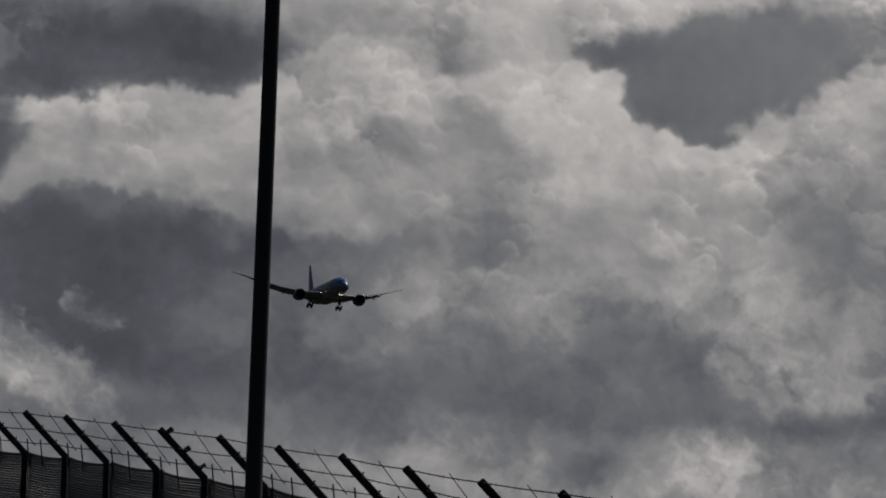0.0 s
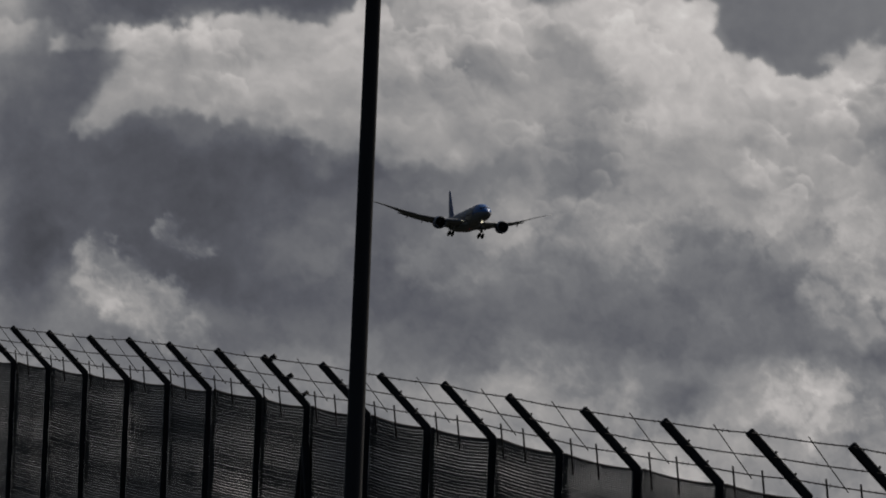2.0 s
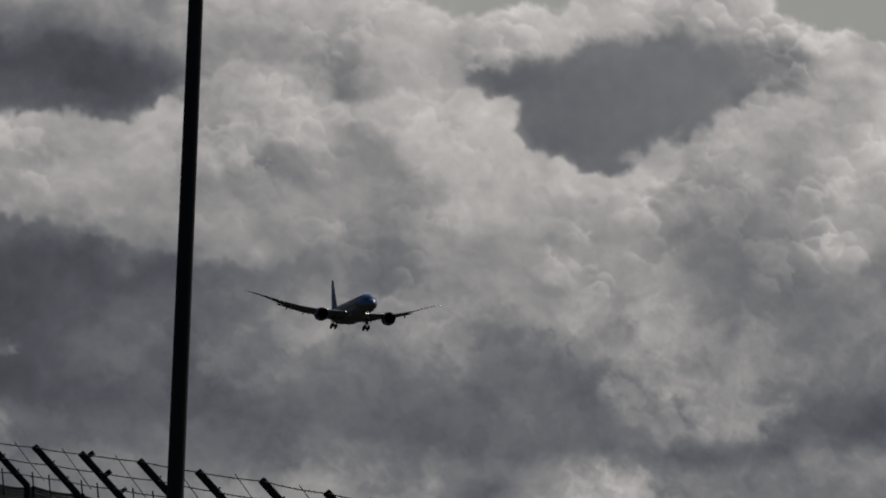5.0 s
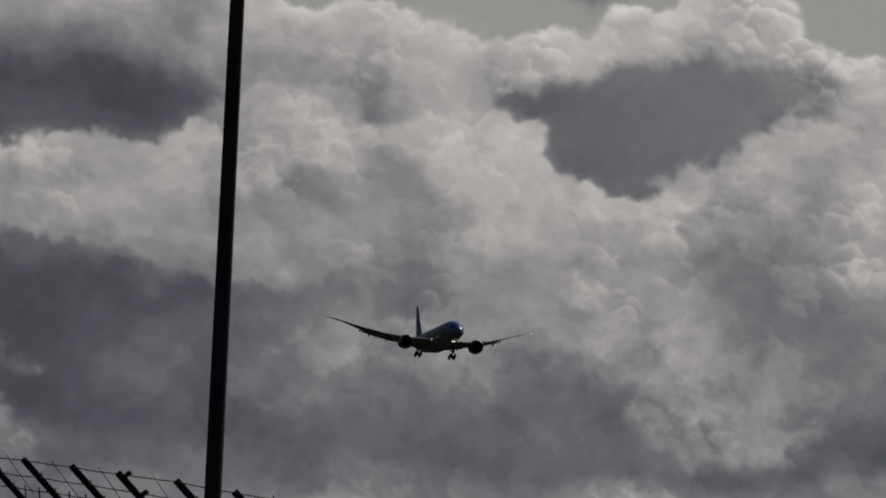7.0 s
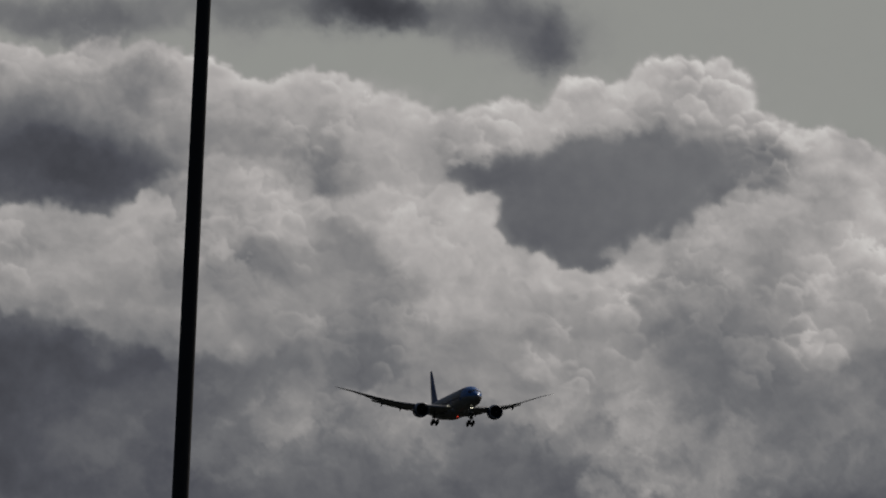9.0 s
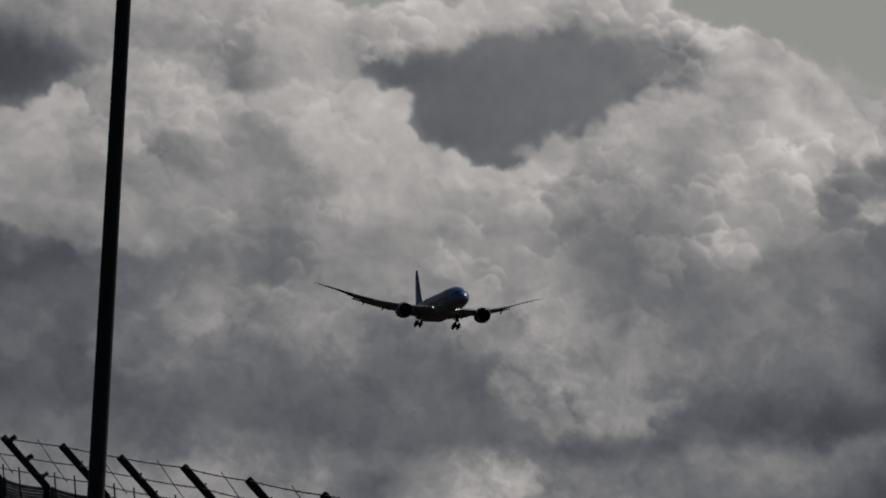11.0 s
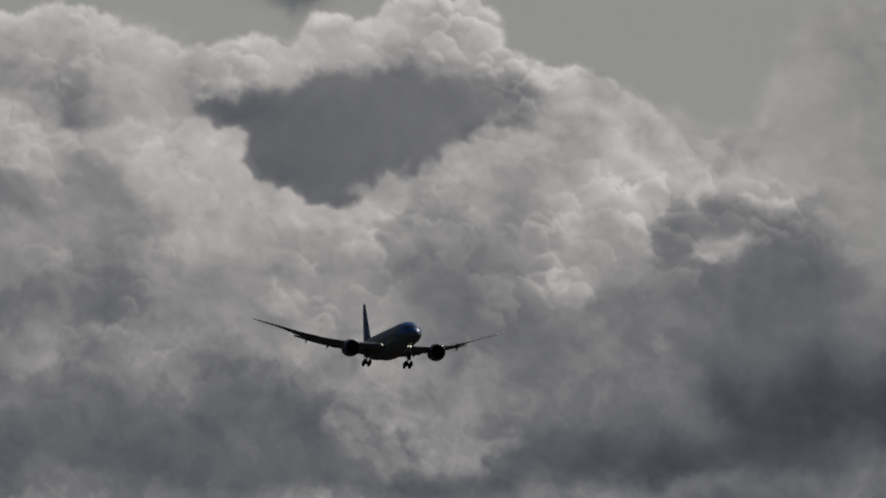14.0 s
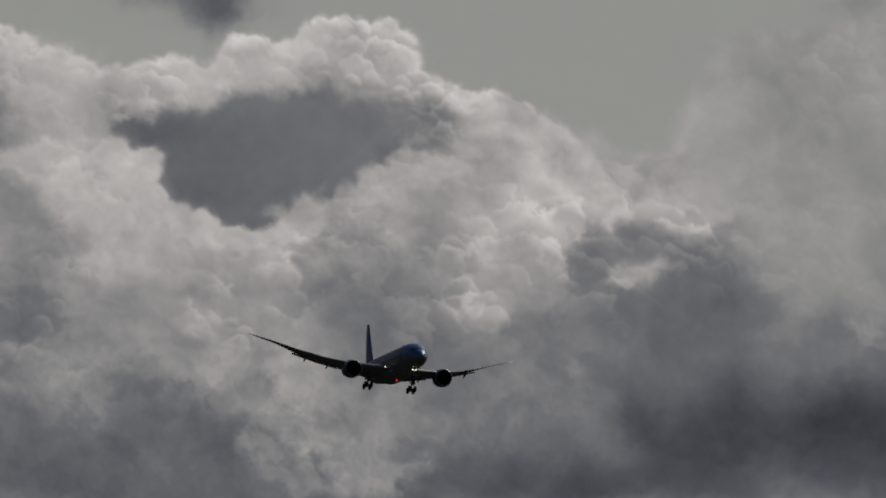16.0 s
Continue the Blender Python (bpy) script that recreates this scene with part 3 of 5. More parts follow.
    f.bank([(926, -1271), (985, -1293), (1056, -1276), (1098, -1228), (1059, -1206), (987, -1233)], 0.79, edge=14, rim=0.1, depth=25, strength=0.5)
    f.bank([(544, -1494), (594, -1511), (645, -1501), (683, -1535), (758, -1556), (833, -1552), (875, -1518), (846, -1502), (764, -1524), (695, -1501), (636, -1478), (576, -1471)], 0.85, edge=10, rim=0.08, depth=20, strength=0.6)
    f.bank([(689, -771), (727, -804), (786, -812), (838, -790), (917, -805), (959, -777), (901, -744), (811, -728), (721, -733)], 0.76, edge=20, rim=0.08, depth=25, strength=0.8, torn=True)
    f.bank([(-90, -807), (-62, -848), (-32, -860), (-20, -810), (-38, -769), (-78, -777)], 0.59, edge=16, rim=0.08, depth=20, strength=0.8, torn=True)
    f.bank([(655, -732), (694, -754), (775, -748), (894, -763), (915, -734), (796, -709), (696, -704)], 0.65, edge=18, rim=0.06, depth=20, strength=0.7, torn=True)
    f.puff(-10, -864, 300, 110, 0.59, 0.3)
    f.puff(728, -1284, 60, 40, 0.79, 0.4)
    f.puff(1012, -1241, 160, 90, 0.81, 0.35)
    f.bank([(935, -1356), (984, -1384), (1054, -1383), (1126, -1357), (1189, -1311), (1161, -1269), (1089, -1305), (1007, -1321)], 0.84, edge=14, rim=0.1, depth=25, strength=0.5)
    f.bank([(780, -1267), (828, -1295), (889, -1289), (941, -1247), (913, -1215), (841, -1241)], 0.84, edge=12, rim=0.1, depth=25, strength=0.5)
    f.bank([(1162, -1249), (1211, -1277), (1281, -1276), (1353, -1240), (1335, -1209), (1264, -1230), (1204, -1217)], 0.76, edge=14, rim=0.1, depth=25, strength=0.5)
    f.puff(-778, -792, 80, 120, 0.16, 0.8)
    f.puff(1630, -845, 300, 100, 0.2, 0.45)
    f.puff(1289, -606, 210, 90, 0.25, 0.4)
    f.puff(-19, -708, 160, 70, 0.23, 0.35)
    f.bank([(343, -1360), (354, -1378), (377, -1372), (405, -1371), (426, -1392), (472, -1390), (513, -1408), (561, -1407), (610, -1422), (660, -1435), (699, -1450), (725, -1435), (761, -1432), (796, -1422), (831, -1428), (872, -1419), (918, -1407), (935, -1378), (922, -1352), (887, -1338), (863, -1323), (834, -1311), (828, -1296), (790, -1289), (779, -1263), (751, -1263), (743, -1238), (713, -1234), (687, -1242), (665, -1228), (660, -1200), (626, -1180), (596, -1186), (560, -1194), (524, -1206), (482, -1229), (446, -1249), (439, -1281), (442, -1306), (409, -1311), (387, -1306), (368, -1321), (350, -1335)], 0.42, edge=11, strength=0.85, crisp=True)
    f.puff(884, -1385, 70, 40, 0.46, 0.7)
    f.puff(414, -1345, 60, 26, 0.27, 0.6)
    f.bank([(626, -1178), (662, -1197), (668, -1226), (689, -1240), (715, -1232), (745, -1237), (753, -1261), (782, -1261), (792, -1287), (830, -1294), (839, -1310), (892, -1335), (948, -1334), (980, -1305), (912, -1271), (842, -1257), (804, -1224), (736, -1190), (697, -1167), (658, -1145)], 0.92, edge=8, strength=0.8, crisp=True)
    f.bank([(1173, -1187), (1216, -1220), (1265, -1238), (1321, -1226), (1373, -1209), (1419, -1217), (1451, -1164), (1491, -1156), (1505, -1097), (1470, -1015), (1426, -912), (1348, -867), (1294, -934), (1229, -1020), (1187, -1118)], 0.42, edge=36, strength=0.6, crisp=True)
    f.bank([(1216, -1220), (1234, -1256), (1283, -1284), (1332, -1292), (1377, -1255), (1382, -1225), (1346, -1228), (1306, -1235), (1266, -1231), (1237, -1216)], 0.80, edge=12, strength=0.75, crisp=True)
    f.bank([(1237, -1121), (1241, -1146), (1265, -1161), (1300, -1160), (1325, -1171), (1343, -1157), (1322, -1136), (1273, -1113)], 0.80, edge=11, strength=0.8, crisp=True)
    f.bank([(118, -830), (297, -841), (435, -880), (577, -849), (621, -792), (685, -736), (672, -625), (134, -591)], 0.28, edge=60, strength=0.3, crisp=True)
    f.bank([(255, -879), (313, -897), (385, -867), (358, -825), (288, -831)], 0.72, edge=22, strength=0.6, torn=True)
    f.bank([(604, -901), (652, -924), (690, -887), (669, -825), (628, -843)], 0.70, edge=22, strength=0.6, torn=True)
    f.puff(-597, -534, 50, 30, 0.75, 0.8)
    f.puff(-408, -432, 40, 26, 0.8, 0.8)
    f.puff(-36, -522, 40, 30, 0.6, 0.8)
    f.puff(87, -442, 40, 30, 0.85, 0.8)
    f.puff(358, -413, 60, 30, 0.65, 0.8)
    f.puff(-486, -519, 60, 40, 0.2, 0.8)
    f.puff(-530, -367, 120, 40, 0.2, 0.8)
    f.puff(-163, -442, 90, 60, 0.22, 0.8)
    f.puff(618, -433, 90, 30, 0.6, 0.8)
    f.heads([(132, -1511), (317, -1458), (349, -1425), (565, -1509), (673, -1541), (772, -1563), (874, -1549), (929, -1468), (1040, -1464), (1123, -1424), (1228, -1356), (1302, -1290), (1255, -1242), (1112, -1284), (948, -1339), (932, -1423), (698, -1463), (560, -1429), (411, -1394), (337, -1374), (325, -1324), (145, -1322)], 150, 18, 95, 1.0, 401)
    f.heads([(441, -1251), (617, -1162), (674, -1216), (753, -1241), (850, -1287), (948, -1329), (1112, -1284), (1216, -1220), (1194, -1098), (1127, -1034), (948, -1013), (804, -1074), (644, -1064), (364, -1046), (267, -1140), (150, -1252), (146, -1312), (347, -1305)], 130, 20, 150, 0.85, 402)
    f.heads([(1196, -1219), (1273, -1278), (1353, -1283), (1448, -1204), (1426, -1072), (1331, -987), (1219, -1020), (1161, -1136)], 40, 20, 55, 0.7, 403)
    f.heads([(1343, -1448), (1437, -1554), (1702, -1629), (1734, -1091), (1466, -1075), (1383, -1280)], 60, 22, 110, 0.45, 404)
    f.heads([(-609, -1212), (-369, -1241), (-219, -1238), (-110, -1292), (29, -1317), (131, -1281), (293, -1237), (434, -1222), (567, -1147), (492, -1015), (244, -945), (43, -968), (-180, -1009), (-362, -1072), (-662, -1049), (-665, -1129)], 100, 22, 150, 0.55, 405)
    f.heads([(576, -1178), (754, -1254), (903, -1239), (965, -931), (646, -920), (492, -1005)], 50, 18, 110, 0.7, 406)
    f.heads([(-460, -1482), (-282, -1551), (-130, -1518), (-60, -1521), (81, -1518), (244, -1476), (346, -1430), (370, -1346), (251, -1311), (50, -1332), (-131, -1333), (-275, -1396), (-457, -1437)], 80, 18, 95, 0.9, 407)
    f.heads([(-96, -922), (244, -935), (597, -878), (888, -849), (892, -729), (653, -720), (349, -809), (-50, -774)], 60, 18, 50, 0.45, 408)
    f.heads([(658, -789), (1006, -830), (1041, -742), (763, -695)], 25, 18, 45, 0.5, 409)
    f.heads([(-653, -830), (-593, -822), (-447, -698), (-486, -667), (-646, -660)], 20, 14, 34, 0.6, 410)
    f.puff(187, -1620, 130, 42, 0.16, 0.9)
    f.puff(469, -1601, 130, 70, 0.42, 0.75)
    f.puff(515, -1583, 50, 50, 0.26, 0.7)
    f.puff(-345, -1593, 260, 50, 0.40, 0.7)
    f.bank([(1359, -1439), (1437, -1549), (1555, -1590), (1702, -1629), (1834, -1636), (1865, -1098), (1585, -1102), (1488, -1206), (1390, -1331)], 0.74, edge=40, strength=0.5, crisp=True, clear=0.6)
    f.bank([(-738, -1426), (-587, -1412), (-545, -1364), (-613, -1311), (-651, -1260), (-730, -1236)], 0.62, edge=40, strength=0.4, torn=True)
    f.bank([(-709, -1217), (-639, -1210), (-641, -1160), (-664, -1109), (-714, -1087)], 0.3, edge=18, strength=0.7, crisp=True)
    f.bank([(494, -965), (593, -998), (743, -994), (864, -968), (898, -849), (892, -729), (753, -709), (663, -721), (590, -798), (537, -876)], 0.74, edge=28, strength=0.75, torn=True)
    f.bank([(607, -924), (647, -932), (665, -881), (638, -848), (609, -867)], 0.42, edge=22, strength=0.6, torn=True)
    f.bank([(681, -761), (731, -778), (754, -754), (703, -727)], 0.42, edge=12, strength=0.8, torn=True)
    f.bank([(545, -646), (605, -654), (726, -643), (757, -594), (739, -544), (589, -538)], 0.86, edge=22, strength=0.9, torn=True)
    f.bank([(828, -587), (877, -609), (918, -580), (899, -545), (839, -547)], 0.8, edge=16, strength=0.8, torn=True)
    f.bank([(347, -869), (497, -875), (579, -818), (652, -740), (623, -704), (454, -693), (331, -749)], 0.4, edge=30, strength=0.6, torn=True)
    f.bank([(654, -695), (773, -710), (952, -726), (954, -676), (755, -669)], 0.36, edge=18, strength=0.7, crisp=True)
    f.bank([(84, -669), (184, -688), (305, -648), (278, -576), (159, -542), (77, -599)], 0.66, edge=26, strength=0.7, torn=True)
    f.bank([(297, -607), (366, -630), (418, -582), (359, -540), (309, -548)], 0.34, edge=18, strength=0.7, torn=True)
    f.bank([(-97, -822), (-53, -844), (-2, -816), (49, -798), (40, -772), (-30, -775), (-70, -763)], 0.6, edge=18, strength=0.7, torn=True)
    f.bank([(135, -916), (194, -941), (265, -931), (245, -905), (156, -892)], 0.78, edge=14, strength=0.8, torn=True)
    f.bank([(-653, -840), (-603, -837), (-576, -793), (-521, -780), (-458, -718), (-446, -663), (-566, -659), (-647, -690)], 0.78, edge=20, strength=0.85, torn=True)
    f.puff(-488, -847, 60, 40, 0.36, 0.55)
    f.bank([(-522, -880), (-495, -881), (-474, -857), (-442, -851), (-448, -828), (-488, -825), (-513, -846)], 0.68, edge=12, strength=0.8, torn=True)
    f.bank([(-78, -850), (-9, -879), (68, -942), (128, -945), (143, -836), (55, -782), (-65, -786)], 0.62, edge=24, strength=0.75, torn=True)
    f.bank([(432, -879), (531, -898), (588, -856), (576, -785), (457, -770)], 0.3, edge=26, strength=0.7, torn=True)
    f.bank([(641, -908), (671, -914), (682, -875), (653, -869)], 0.40, edge=20, strength=0.5, torn=True)
    f.bank([(712, -1101), (791, -1145), (892, -1129), (935, -1051), (888, -989), (767, -1004)], 0.5, edge=44, strength=0.6, crisp=True)
    f.bank([(1161, -1146), (1178, -1192), (1221, -1225), (1232, -1201), (1211, -1149), (1225, -1080), (1185, -1078)], 0.44, edge=16, strength=0.7, crisp=True)
    f.bank([(731, -949), (786, -1033), (864, -1078), (946, -1043), (931, -962), (815, -894)], 0.5, edge=50, strength=0.5, crisp=True)
    f.bank([(1162, -956), (1192, -968), (1208, -944), (1184, -927)], 0.62, edge=12, strength=0.6, torn=True)
    f.bank([(1677, -1067), (1726, -1085), (1758, -1052), (1699, -1029)], 0.68, edge=16, strength=0.7, torn=True)
    f.heads([(338, -1364), (412, -1389), (560, -1429), (698, -1463), (830, -1446), (943, -1403), (935, -1373), (832, -1411), (700, -1438), (561, -1401), (413, -1364), (349, -1350)], 26, 14, 30, 0.9, 451)
    f.heads([(849, -1307), (935, -1373), (977, -1345), (970, -1305), (890, -1290)], 14, 14, 34, 1.0, 452)
    f.bank([(846, -1362), (865, -1373), (895, -1368), (935, -1378), (947, -1342), (907, -1339), (872, -1341)], 0.62, edge=14, strength=0.6, crisp=True)
    f.puff(391, -1393, 26, 19, 0.80, 0.75)
    f.puff(440, -1407, 30, 22, 0.80, 0.75)
    f.puff(490, -1413, 24, 18, 0.80, 0.75)
    f.puff(540, -1426, 26, 19, 0.80, 0.75)
    f.puff(595, -1434, 28, 21, 0.80, 0.75)
    f.puff(644, -1446, 24, 18, 0.80, 0.75)
    f.puff(683, -1463, 26, 19, 0.80, 0.75)
    f.puff(739, -1453, 30, 22, 0.80, 0.75)
    f.puff(790, -1442, 26, 19, 0.80, 0.75)
    f.puff(840, -1443, 30, 22, 0.80, 0.75)
    f.puff(897, -1428, 30, 22, 0.80, 0.75)
    f.tone(-600, -1120, 93, -0.020)
    f.tone(-600, -820, 93, -0.024)
    f.tone(-600, -670, 93, -0.024)
    f.tone(-450, -1570, 93, -0.027)
    f.tone(-450, -1120, 93, -0.028)
    f.tone(-450, -820, 93, -0.029)
    f.tone(-450, -670, 93, -0.028)
    f.tone(-300, -1570, 93, -0.038)
    f.tone(-300, -1120, 93, -0.027)
    f.tone(-300, -820, 93, -0.042)
    f.tone(-300, -670, 93, -0.033)
    f.tone(-150, -1570, 93, -0.020)
    f.tone(-150, -1420, 93, 0.019)
    f.tone(-150, -1120, 93, -0.039)
    f.tone(-150, -970, 93, -0.029)
    f.tone(-150, -820, 93, -0.034)
    f.tone(-150, -670, 93, -0.033)
    f.tone(0, -1420, 93, 0.032)
    f.tone(0, -1120, 93, -0.062)
    f.tone(0, -970, 93, -0.034)
    f.tone(0, -820, 93, -0.046)
    f.tone(0, -670, 93, -0.026)
    f.tone(150, -1120, 93, -0.021)
    f.tone(300, -1570, 93, -0.027)
    f.tone(300, -1270, 93, 0.018)
    f.tone(300, -970, 93, 0.032)
    f.tone(300, -820, 93, 0.020)
    f.tone(450, -1570, 93, -0.024)
    f.tone(450, -1420, 93, 0.019)
    f.tone(450, -1120, 93, -0.050)
    f.tone(450, -970, 93, 0.035)
    f.tone(450, -820, 93, 0.048)
    f.tone(600, -1570, 93, -0.025)
    f.tone(600, -1420, 93, 0.022)
    f.tone(600, -1270, 93, 0.038)
    f.tone(600, -1120, 93, -0.045)
    f.tone(600, -970, 93, -0.026)
    f.tone(750, -1420, 93, 0.063)
    f.tone(750, -1270, 93, 0.039)
    f.tone(750, -1120, 93, -0.020)
    f.tone(750, -970, 93, -0.037)
    f.tone(750, -670, 93, -0.032)
    f.tone(900, -1420, 93, 0.052)
    f.tone(900, -970, 93, -0.018)
    f.tone(900, -670, 93, -0.028)
    f.tone(1050, -820, 93, -0.019)
    f.tone(1050, -670, 93, -0.026)
    f.tone(1200, -970, 93, 0.028)
    f.tone(1200, -670, 93, -0.045)
    f.tone(1350, -1420, 93, 0.031)
    f.tone(1350, -1120, 93, 0.029)
    f.tone(1350, -820, 93, -0.027)
    f.tone(1350, -670, 93, -0.043)
    f.tone(1500, -1420, 93, 0.026)
    f.tone(1500, -1270, 93, 0.021)
    f.tone(1500, -1120, 93, 0.026)
    f.tone(1500, -820, 93, -0.035)
    f.tone(1650, -820, 93, -0.026)
    f.puff(408, -1613, 120, 60, 0.40, 0.75)
    f.puff(749, -1253, 17, 14, 0.86, 0.85)
    f.puff(698, -1230, 22, 18, 0.9, 0.85)
    f.puff(851, -1304, 20, 16, 0.86, 0.85)
    f.puff(798, -1276, 26, 21, 0.9, 0.85)
    f.puff(661, -1212, 16, 13, 0.86, 0.85)
    f.puff(881, -1314, 22, 18, 0.84, 0.85)
    f.hollow([(389, -1346), (454, -1360), (573, -1380), (702, -1403), (814, -1390), (836, -1357), (789, -1308), (741, -1260), (691, -1257), (653, -1225), (615, -1202), (481, -1244), (458, -1292), (446, -1317)])
    f.bank([(1022, -1438), (1072, -1446), (1104, -1413), (1096, -1373), (1045, -1385)], 0.6, edge=16, strength=0.5, crisp=True)
    f.bank([(1107, -1363), (1158, -1356), (1191, -1308), (1152, -1286), (1110, -1314)], 0.62, edge=16, strength=0.5, crisp=True)
    f.bank([(985, -1376), (1046, -1375), (1079, -1332), (1030, -1309), (988, -1336)], 0.64, edge=16, strength=0.45, crisp=True)
    f.bank([(885, -1219), (944, -1233), (987, -1186), (960, -1134), (899, -1150)], 0.62, edge=22, strength=0.5, crisp=True)
    f.bank([(1019, -1168), (1087, -1192), (1141, -1145), (1124, -1084), (1054, -1090)], 0.6, edge=24, strength=0.5, crisp=True)
    f.bank([(748, -1161), (817, -1185), (860, -1138), (844, -1077), (764, -1071)], 0.56, edge=28, strength=0.5, crisp=True)
    f.puff(-564, -507, 45, 28, 0.9, 0.9)
    f.puff(-380, -400, 42, 34, 0.95, 0.9)
    f.puff(-9, -495, 40, 26, 0.75, 0.9)
    f.puff(115, -415, 42, 36, 1.0, 0.9)
    f.puff(254, -430, 60, 40, 0.8, 0.9)
    f.puff(384, -426, 60, 36, 0.75, 0.9)
    f.puff(595, -404, 90, 36, 0.75, 0.9)
    f.puff(909, -1386, 75, 50, 0.62, 0.7)
    f.puff(684, -1451, 26, 20, 0.80, 0.8)
    f.puff(714, -1449, 30, 22, 0.80, 0.8)
    f.puff(750, -1439, 24, 18, 0.80, 0.8)
    f.puff(382, -1377, 20, 15, 0.80, 0.8)
    f.puff(471, -1395, 24, 18, 0.80, 0.8)
    f.puff(358, -1366, 14, 10, 0.80, 0.8)
    f.tone(-520, -800, 143, -0.024)
    f.tone(-520, -570, 143, -0.060)
    f.tone(-290, -1260, 143, -0.025)
    f.tone(-290, -800, 143, -0.028)
    f.tone(-60, -1030, 143, -0.027)
    f.tone(-60, -570, 143, -0.022)
    f.tone(400, -570, 143, 0.027)
    f.tone(860, -800, 143, -0.019)
    f.tone(1090, -1490, 143, 0.021)
    f.tone(1090, -1030, 143, 0.038)
    f.tone(1320, -1490, 143, 0.018)
    f.tone(1320, -570, 143, -0.054)
    f.tone(1550, -800, 143, -0.033)
    f.tone(1157, -876, 150, 0.07)
    f.tone(1149, -1336, 100, 0.05)
    f.tone(-218, -849, 110, 0.06)
    return f.finish()


def cloud_backdrop():
    u0, u1, v0, v1, step = -980.0, 1960.0, -1800.0, -190.0, 3.0
    us, vs = np.arange(u0, u1 + 1, step), np.arange(v0, v1 + 1, step)
    u, v = np.meshgrid(us, vs)
    light, clear = cloud_field(u, v)
    far, az, el = 4600.0, u / 15500.0, -v / 15500.0
    xyz = np.stack([np.sin(az) * np.cos(el), np.cos(az) * np.cos(el), np.sin(el)], -1).reshape(-1, 3) * far
    nv, nu = u.shape
    k = (np.arange(nv - 1)[:, None] * nu + np.arange(nu - 1)[None, :]).reshape(-1)
    quads = np.stack([k, k + nu, k + nu + 1, k + 1], -1)
    me = bpy.data.meshes.new("cloud_backdrop")
    me.vertices.add(len(xyz))
    me.vertices.foreach_set("co", xyz.ravel().astype(np.float32))
    me.loops.add(quads.size)
    me.loops.foreach_set("vertex_index", quads.ravel().astype(np.int32))
    me.polygons.add(len(quads))
    me.polygons.foreach_set("loop_start", np.arange(0, quads.size, 4, dtype=np.int32))
    me.update(calc_edges=True)
    # painted light and shade of the clouds, per vertex; the ramp turns it into glow
    for name, field in (("cloud_lightness", light), ("clear_air", clear)):
        at = me.attributes.new(name, "FLOAT", "POINT")
        at.data.foreach_set("value", field.ravel().astype(np.float32))
    m = bpy.data.materials.new("cloud_sky")
    m.use_nodes = True
    nt = m.node_tree
    nt.nodes.clear()
    lightness_in, air = nt.nodes.new("ShaderNodeAttribute"), nt.nodes.new("ShaderNodeAttribute")
    lightness_in.attribute_name, air.attribute_name = "cloud_lightness", "clear_air"
    co = nt.nodes.new("ShaderNodeTexCoord")
    puff = nt.nodes.new("ShaderNodeTexNoise")
    puff.inputs["Scale"].default_value, puff.inputs["Detail"].default_value = 0.11, 5.0
    nt.links.new(co.outputs["Object"], puff.inputs["Vector"])
    mix_in = nt.nodes.new("ShaderNodeMath")
    mix_in.operation = "MULTIPLY_ADD"
    mix_in.inputs[1].default_value = 0.08
    nt.links.new(puff.outputs["Fac"], mix_in.inputs[0])
    nt.links.new(lightness_in.outputs["Fac"], mix_in.inputs[2])
    shift = nt.nodes.new("ShaderNodeMath")
    shift.inputs[1].default_value = -0.04
    nt.links.new(mix_in.outputs[0], shift.inputs[0])
    ramp = nt.nodes.new("ShaderNodeValToRGB")
    stops = ((0.0, (0.030, 0.031, 0.037)), (0.2, (0.083, 0.086, 0.101)), (0.4, (0.162, 0.164, 0.173)), (0.6, (0.285, 0.277, 0.275)), (0.8, (0.456, 0.434, 0.424)), (1.0, (0.64, 0.62, 0.60)))
    els = ramp.color_ramp.elements
    while len(els) < len(stops):
        els.new(0.5)
    for e, (p, c) in zip(els, stops):
        e.position, e.color = p, (*c, 1)
    nt.links.new(shift.outputs[0], ramp.inputs["Fac"])
    mix = nt.nodes.new("ShaderNodeMix")
    mix.data_type = "RGBA"
    nt.links.new(air.outputs["Fac"], mix.inputs["Factor"])
    nt.links.new(ramp.outputs["Color"], mix.inputs["A"])
    mix.inputs["B"].default_value = (0.296, 0.303, 0.283, 1)
    em, outp = nt.nodes.new("ShaderNodeEmission"), nt.nodes.new("ShaderNodeOutputMaterial")
    em.inputs["Strength"].default_value = 2.83
    nt.links.new(mix.outputs["Result"], em.inputs["Color"])
    nt.links.new(em.outputs[0], outp.inputs["Surface"])
    me.materials.append(m)
    me.shade_smooth()
    ob = new("cloud_backdrop", me)
    ob.location = EYE
    return tagged(ob, "broken grey cumulus clouds with bright edges and pale sky", "sky", kind="structure")


clouds = cloud_backdrop()


# ---- mesh helpers ----
def part(name, bm, mat, parent=None, label="", smooth=True):
    """One bmesh as one mesh object under a thing or a part."""
    me = bpy.data.meshes.new(name)
    bm.normal_update()
    bm.to_mesh(me)
    bm.free()
    me.materials.append(mat)
    if smooth:
        me.shade_smooth()
        me.set_sharp_from_angle(angle=radians(38))
    ob = new(name, me)
    ob.parent = parent
    return tagged(ob, label)


def again(ob, parent, m):
    """Another part on the same mesh."""
    twin = new(ob.name.split(".")[0], ob.data)
    twin.parent = parent
    twin.matrix_basis = m
    return twin


